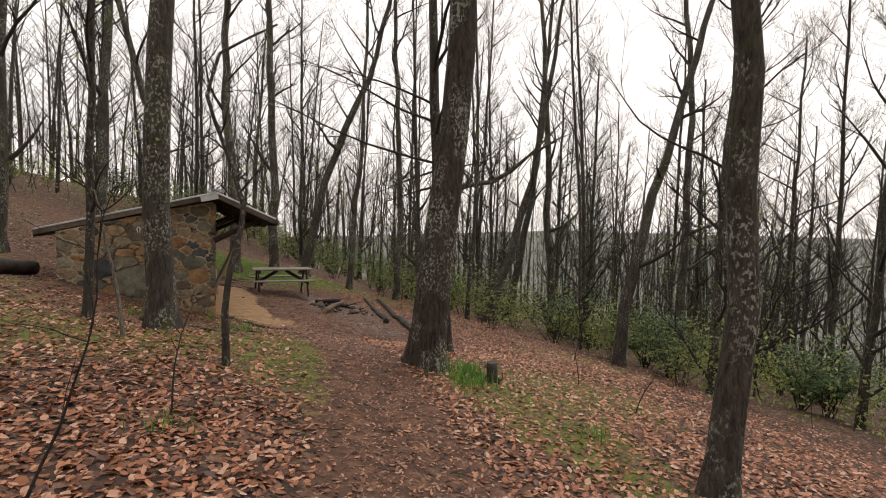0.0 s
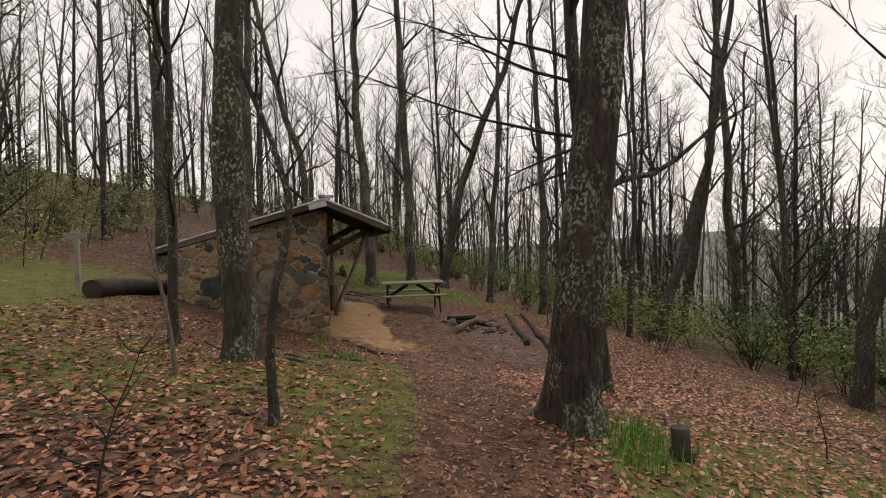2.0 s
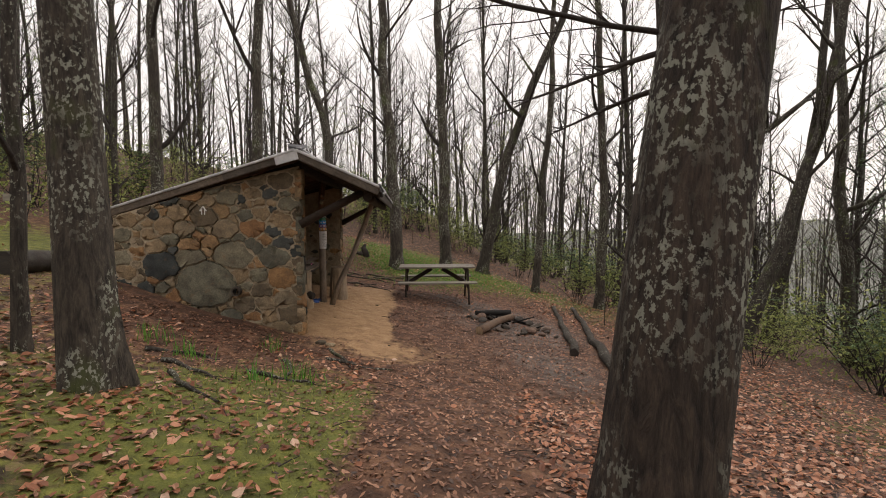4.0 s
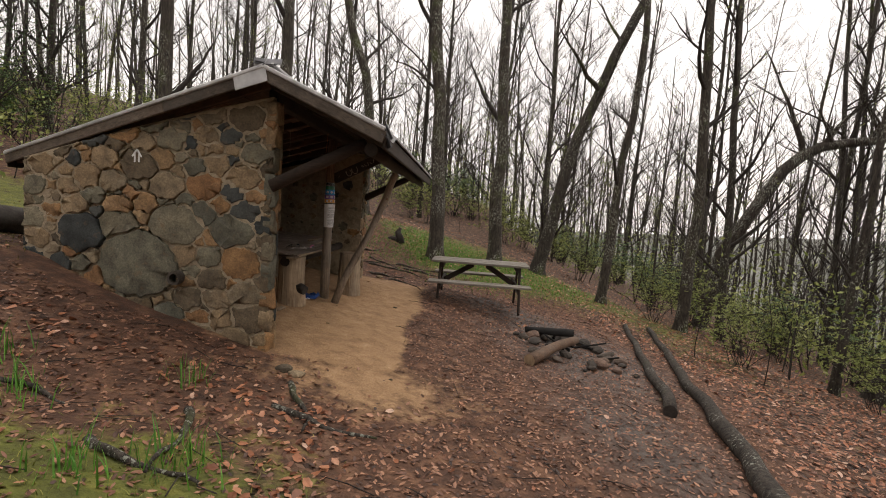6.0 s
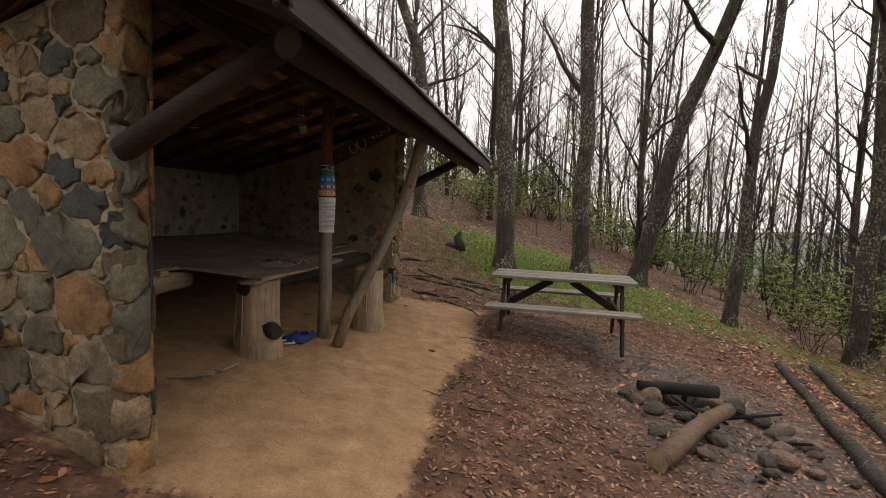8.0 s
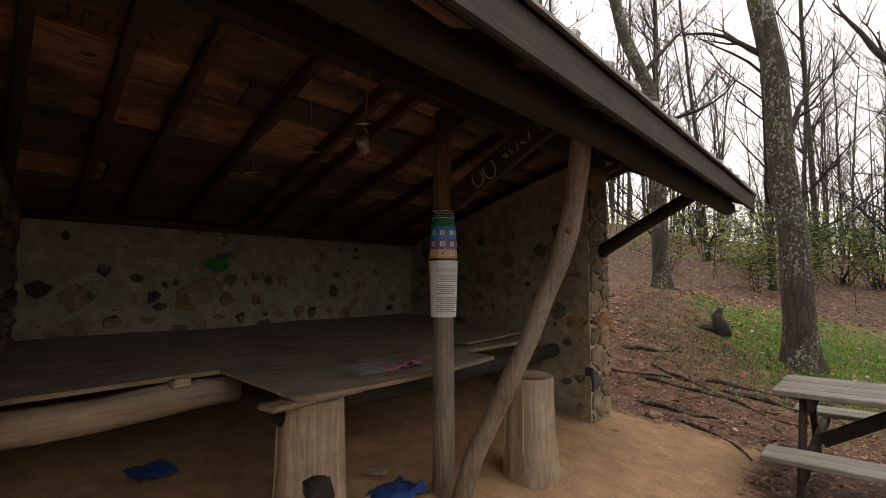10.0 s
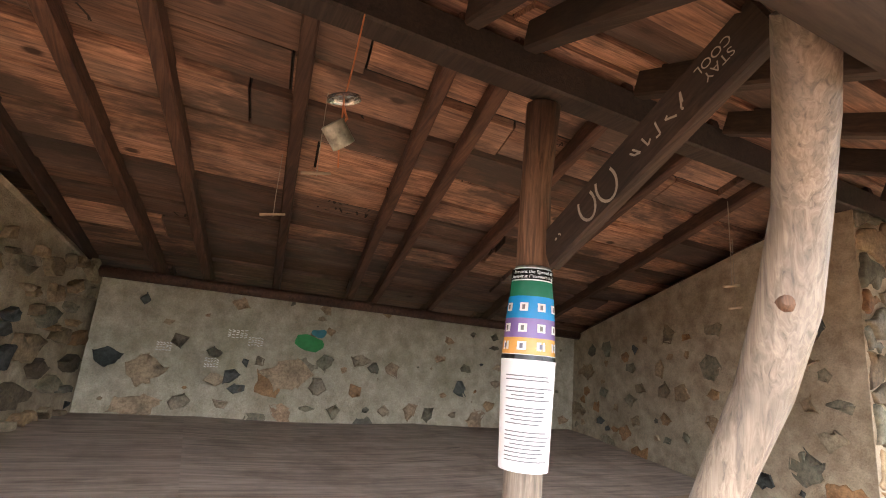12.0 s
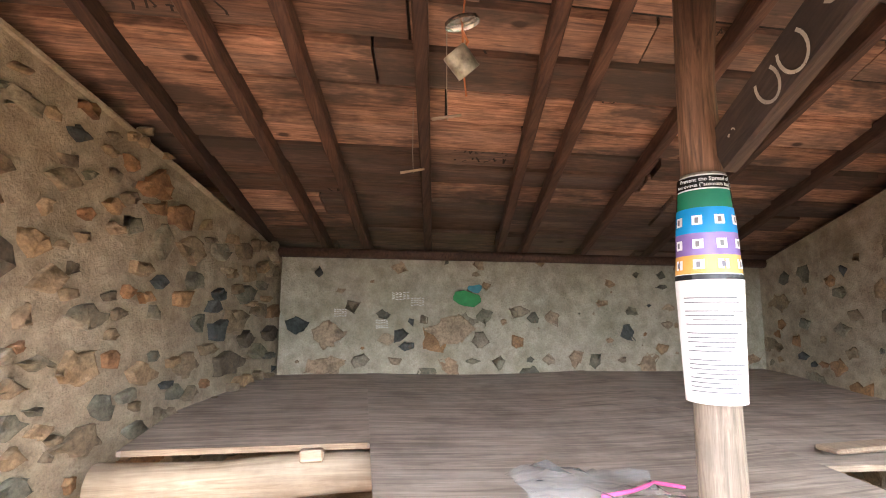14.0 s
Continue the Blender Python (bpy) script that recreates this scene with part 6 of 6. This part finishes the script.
# ---- scrawls and paint ----
def strip(V, F, a, b, w, up):
    a, b = Vector(a), Vector(b)
    d = (b - a).normalized().cross(up) * w
    q = len(V)
    V += [a - d, a + d, b + d, b - d]
    F.append((q, q + 1, q + 2, q + 3))


def scrawl(name, place, up, seed, rows, width, height, pen, mat, label, group=""):
    """A few rows of hand strokes; place(u, v) gives the point on the surface."""
    rng = random.Random(seed)
    ob = thing(name, place(0, 0), label, "graffiti", group)
    home = Vector(place(0, 0))
    for r in range(rows):
        u = -width / 2 + rng.uniform(0, 0.03)
        while u < width / 2:
            w = height * rng.uniform(0.4, 0.75)
            pts = [(u + w * rng.uniform(0, 1), r * height * 1.5 + height * rng.uniform(0, 1)) for _ in range(rng.randint(3, 4))]
            V, F = [], []
            for p, q in zip(pts, pts[1:]):
                strip(V, F, Vector(place(*p)) - home, Vector(place(*q)) - home, pen, up)
            link_mesh("hand_stroke", V, F, mat, ob)
            u += w * 1.35
    return ob


def under_roof(x0, y0):
    def place(u, v):
        x = x0 - v
        return (x, y0 - u - 0.16 * (x - FRONT_X), roof_z(x) - 0.0305)
    return place


DOWN = Vector((0, 0, -1))
for k, (x0, y0, rows, w, h) in enumerate(((-7.1, 13.45, 1, 0.34, 0.07), (-7.35, 13.45, 1, 0.3, 0.05), (-7.85, 14.55, 2, 0.3, 0.05), (-7.2, 14.6, 1, 0.18, 0.09), (-7.9, 13.9, 1, 0.12, 0.06), (-8.3, 13.75, 1, 0.2, 0.06), (-7.25, 15.6, 1, 0.16, 0.07), (-7.5, 15.95, 1, 0.14, 0.06), (-6.95, 13.2, 1, 0.25, 0.1), (-7.4, 15.05, 1, 0.2, 0.06))):
    scrawl("scrawl", under_roof(x0, y0), DOWN, 500 + k, rows, w, h, 0.0045, CHAR, "dark hand-scrawled marks on a ceiling board", "scrawls on the boards")
V, F = letters("4-20-69", 0.05)
place = under_roof(-7.02, 15.32)
tagged(link_mesh("date_scrawl", [place(p.x, -p.y) for p in V], F, CHAR), "black handwritten date on a ceiling board", "graffiti")
# chalked figures on the sloping brace, on the side towards the yard
a, b = Vector((-6.66, 15.133, 1.67)), Vector((-5.9, 15.091, 2.06))
along = (b - a).normalized()
side = along.cross(Vector((0, 0, 1))).normalized()
rise = side.cross(along).normalized()


def on_brace(u, v):
    return a + along * u + rise * v + side * 0.026


V, F = [], []
for u0, w, h in ((0.24, 0.035, 0.05), (0.33, 0.04, 0.055)):
    ring = [on_brace(u0 + w * math.cos(t), -0.005 + h * math.sin(t)) for t in np.linspace(2.5, 6.9, 14)]
    for p, q in zip(ring, ring[1:]):
        strip(V, F, p, q, 0.0045, side)
tagged(link_mesh("chalk_figure", V, F, CHALK), "chalk loops drawn on the sloping brace", "graffiti")
scrawl("chalk_scrawl", lambda u, v: on_brace(0.53 + u, v - 0.03), side, 521, 1, 0.2, 0.055, 0.003, CHALK, "chalked letters on the sloping brace")
for body, v0 in (("STAY", -0.012), ("COOL", 0.022)):
    V, F = letters(body, 0.036)
    tagged(link_mesh("chalk_words", [on_brace(0.73 - p.x, v0 - p.y) for p in V], F, CHALK), "chalked words on the sloping brace, upside down", "graffiti")
scrawl("chalk_scrawl", lambda u, v: on_brace(0.07 + u, v - 0.02), side, 523, 1, 0.07, 0.028, 0.002, CHALK, "small chalked letters on the sloping brace")


def wall_patch(name, y, z, w, h, mat, label, seed, thick=0.0035):
    rng = random.Random(seed)
    k = 11
    V = [(BACK_IN + 0.027 + thick, y, z)]
    for i in range(k):
        t = i * math.tau / k
        V.append((BACK_IN + 0.026 + thick, y + w / 2 * rng.uniform(0.55, 1.05) * math.cos(t), z + h / 2 * rng.uniform(0.55, 1.05) * math.sin(t)))
    return tagged(link_mesh(name, V, [(0, 1 + i, 1 + (i + 1) % k) for i in range(k)], mat), label, "paint")


wall_patch("paint_patch", 14.9, 1.35, 0.28, 0.13, PAINT_GREEN, "bright green painted patch on a wall stone", 81)
wall_patch("paint_patch", 14.97, 1.42, 0.15, 0.08, PAINT_TEAL, "teal painted patch above the green one", 82, 0.006)
for k, (y, z, w) in enumerate(((14.43, 1.34, 0.13), (14.55, 1.3, 0.1), (14.01, 1.22, 0.09), (14.3, 1.14, 0.09))):
    rng = random.Random(600 + k)
    V, F = [], []
    for r in range(4):
        for c in range(5):
            p = (BACK_IN + 0.028, y - w / 2 + w * c / 5, z + r * 0.016)
            strip(V, F, p, (p[0], p[1] + w / 7, p[2] + rng.uniform(-0.01, 0.01)), 0.003, Vector((1, 0, 0)))
    tagged(link_mesh("white_scrawl", V, F, WHITE_PAINT), "white hand-painted scrawl on a wall stone", "graffiti")
# white trail arrow on the gable
V, F = [], []
gy_ = NEAR_OUT - 0.035 - 0.16 * (-7.94 - FRONT_X)
for p, q in (((-7.96, 1.6), (-7.96, 1.68)), ((-7.92, 1.6), (-7.92, 1.68)), ((-7.985, 1.65), (-7.94, 1.72)), ((-7.895, 1.65), (-7.94, 1.72))):
    strip(V, F, (p[0], gy_, p[1]), (q[0], gy_, q[1]), 0.008, Vector((0, 1, 0)))
tagged(link_mesh("trail_mark", V, F, WHITE_PAINT), "small white painted arrow on a tan gable stone", "paint mark")

# ---- things lying about ----
bag = thing("plastic_bag", (-6.99, 14.88, plat_z(-6.99) + 0.0), "crumpled clear plastic bag with pink zip on the platform", "bag")
rng = random.Random(91)
V, F = [], []
for i in range(12):
    for j in range(9):
        V.append((-0.13 + 0.26 * j / 8 + rng.uniform(-0.012, 0.012), -0.24 + 0.46 * i / 11 + rng.uniform(-0.012, 0.012), 0.012 + abs(rng.gauss(0, 0.018)) + 0.03 * math.sin(i * 0.5) * math.sin(j * 0.4)))
F = [(i * 9 + j, i * 9 + j + 1, i * 9 + j + 10, i * 9 + j + 9) for i in range(11) for j in range(8)]
link_mesh("film", V, F, film_mat, bag, "clear crumpled film", True)
V, F = [], []
tube(V, F, [(0.11, -0.03, 0.02), (0.12, 0.06, 0.035), (0.09, 0.15, 0.045), (0.1, 0.24, 0.03)], [0.006] * 4, 6)
link_mesh("zip_strip", V, F, PINK, bag, "pink zip strip")
cloth = thing("blue_cloth", (-6.85, 14.86, gz(-6.85, 14.86)), "crumpled dark blue cloth with white cord on the dirt", "cloth")
V = [(-0.12 + 0.24 * j / 8 + rng.uniform(-0.02, 0.02), -0.14 + 0.28 * i / 8 + rng.uniform(-0.02, 0.02), 0.012 + abs(rng.gauss(0, 0.03)) * (0 < i < 8 and 0 < j < 8)) for i in range(9) for j in range(9)]
F = [(i * 9 + j, i * 9 + j + 1, i * 9 + j + 10, i * 9 + j + 9) for i in range(8) for j in range(8)]
link_mesh("fabric", V, F, BLUE_CLOTH, cloth, "", True)
V, F = [], []
tube(V, F, [(0.02, -0.12, 0.02), (0.08, -0.2, 0.02), (0.02, -0.26, 0.03), (-0.08, -0.22, 0.02), (-0.02, -0.16, 0.03)], [0.005] * 5, 5)
link_mesh("cord", V, F, PAPER, cloth, "white cord")
V = [(x * 0.06 + rng.uniform(-0.01, 0.01), y * 0.05 + rng.uniform(-0.01, 0.01), 0.012 + 0.02 * rng.random()) for x in range(-2, 3) for y in range(-2, 3)]
scrap = tagged(link_mesh("blue_wrapper", V, [(i * 5 + j, i * 5 + j + 1, i * 5 + j + 6, i * 5 + j + 5) for i in range(4) for j in range(4)], BLUE_CLOTH), "crumpled blue wrapper on the dirt under the platform", "wrapper")
scrap.location = (-7.75, 13.95, gz(-7.75, 13.95) + 0.01)
for k, (x, y, s, turn) in enumerate(((-7.0, 13.65, 0.3, 20), (-7.3, 13.5, 0.22, -40), (-6.9, 13.9, 0.16, 70), (-7.05, 14.9, 0.15, 10))):
    b_ = thing("broken_board", (x, y, gz(x, y)), "short broken board lying on the dirt floor", "board", "broken boards", turn=turn)
    beam("plank", (-s / 2, 0, 0.02), (s / 2, 0.01, 0.035), 0.08, 0.018, WOOD_STUMP, b_)

# stub by the big tree, burl on the lawn
st = thing("tree_stump", (-3.38, 7.1, gz(-3.38, 7.1)), "small dark rotten cut tree stump", "stump")
log_mesh("trunk_section", [(0, 0, -0.08), (0, 0, 0.0), (0.005, 0, 0.1), (0.0, 0.01, 0.27)], [0.13, 0.11, 0.078, 0.075], WOOD_ROT, st, "", 14, 0.12, 95, [0.3, 0.2], WOOD_ROT)
bl = thing("root_burl", (-6.44, 21.1, gz(-6.44, 21.1)), "dark gnarled stump stub on the grassy slope", "stump")
log_mesh("burl", [(0.08, 0, -0.05), (0.05, 0, 0.1), (0.0, 0, 0.24), (0.06, 0.0, 0.36)], [0.12, 0.095, 0.07, 0.035], WOOD_ROT, bl, "", 12, 0.2, 96)
log_mesh("side_stub", [(0, 0, 0.05), (-0.18, 0, 0.07), (-0.27, 0, 0.05)], [0.06, 0.05, 0.03], WOOD_ROT, bl, "", 10, 0.2, 97)

# surface roots
rng = random.Random(98)


def root(x, y, heading, length, r, seed):
    rg = random.Random(seed)
    pts, a = [], heading
    px, py = x, y
    for k in range(9):
        pts.append(Vector((px, py, gz(px, py) + r * (0.5 + 0.5 * math.sin(k * 1.3 + seed)) - 0.004)))
        a += rg.uniform(-0.35, 0.35)
        px, py = px + math.cos(a) * length / 8, py + math.sin(a) * length / 8
    base = pts[0].copy()
    ob = log_mesh("tree_root", [p - base for p in pts], [r * (1 - 0.09 * k) for k in range(9)], BARK_WOODS, None, "", 8, 0.12, seed)
    ob.location = base
    tagged(ob, "dark gnarled tree root at the surface of the soil", "root", "surface roots")


for k in range(9):
    root(-6.75 + rng.uniform(-0.6, 0.9), 18.3 + rng.uniform(-0.5, 1.3), rng.uniform(-0.4, 0.5), rng.uniform(0.7, 1.4), rng.uniform(0.02, 0.04), 700 + k)
for k, (x, y, h_, ln) in enumerate(((-6.15, 12.1, -1.2, 0.9), (-6.1, 11.6, -0.1, 0.8), (-6.5, 11.2, -1.0, 0.8), (-7.5, 10.6, -0.3, 0.9), (-7.8, 10.9, 0.4, 0.8), (-7.2, 10.1, -0.5, 1.0), (-7.9, 10.3, 2.4, 0.9), (-6.7, 10.6, -0.9, 0.7))):
    root(x, y, h_, ln, 0.03, 720 + k)

# loose stones
for k in range(26):
    x, y = ((-6.3, 12.35), (-6.15, 12.3), (-6.9, 17.95), (-6.35, 17.7))[k] if k < 4 else (rng.uniform(-7.5, -2.2), rng.uniform(10.5, 18))
    if inside_shelter(np.array(x), np.array(y)):
        continue
    r = 0.06 if k < 4 else rng.uniform(0.012, 0.03)
    bm = bmesh.new()
    rock(bm, r, rng)
    me = bpy.data.meshes.new("loose_stone")
    bm.to_mesh(me)
    bm.free()
    me.materials.append(STONE)
    ob = tagged(new("loose_stone", me), "small pale loose stone on the bare ground", "stone", "loose stones")
    ob.matrix_basis = pose(x, y, gz(x, y) + r * 0.25, 0, 0, rng.uniform(0, 360))

# fallen twigs on the ground, past counting
V, F = [], []
rng = random.Random(111)
for k in range(900):
    x, y = rng.uniform(-10, 1), rng.uniform(0, 20)
    if inside_shelter(np.array(x), np.array(y)) or soils(np.array(x), np.array(y))[2] > 0.25:
        continue
    a, ln, r = rng.uniform(0, math.tau), rng.uniform(0.06, 0.4), rng.uniform(0.0015, 0.0045)
    x2, y2 = x + ln * math.cos(a), y + ln * math.sin(a)
    xm, ym = (x + x2) / 2 + rng.uniform(-0.03, 0.03), (y + y2) / 2 + rng.uniform(-0.03, 0.03)
    tube(V, F, [(x, y, gz(x, y) + 0.012), (xm, ym, gz(xm, ym) + rng.uniform(0.012, 0.03)), (x2, y2, gz(x2, y2) + 0.014)], [r, r * 0.9, r * 0.6], 4, 0, rng)
tagged(link_mesh("fallen_twigs", V, F, BARK_TWIG), "thin dark fallen twigs on the forest floor", "twigs", kind="stuff")

# thin bare saplings beside the path
for k, (x, y, h, bend) in enumerate(((-7.9, 4.3, 1.5, 0.25), (-8.3, 4.9, 1.8, -0.3), (-7.3, 5.6, 0.9, 0.1), (-1.9, 5.9, 0.9, 0.05), (-1.3, 7.6, 1.1, 0.1), (1.0, 10.2, 1.9, 0.0), (-8.9, 6.5, 1.3, 0.2), (0.4, 16.5, 2.3, 0.1), (-0.3, 17.5, 1.8, -0.1))):
    rg = random.Random(800 + k)
    sp = thing("sapling", (x, y, gz(x, y)), "thin bare sapling with a few twigs", "sapling", "saplings beside the path")
    V, F = [], []
    path = limb_path(rg, (0, 0, -0.03), (bend, rg.uniform(-0.2, 0.2), 1), h, 7, 0.14, 0.03)
    tube(V, F, path, [0.009 * (1 - 0.11 * s) for s in range(8)], 6, 0, rg, None, False)
    twigs_ = []
    for _ in range(8):
        i = rg.randint(2, 7)
        tw = limb_path(rg, path[i], (rg.uniform(-1, 1), rg.uniform(-1, 1), rg.uniform(0.1, 0.9)), h * rg.uniform(0.12, 0.35), 4, 0.25, 0.03)
        twigs_.append(tw)
    stem = link_mesh("stem", V, F, BARK_TWIG, sp, "", True)
    for tw in twigs_:
        V, F = [], []
        tube(V, F, tw, [0.004, 0.0035, 0.003, 0.002, 0.0015], 4, 0, rg, None, False)
        link_mesh("twig", V, F, BARK_TWIG, stem, "", True)
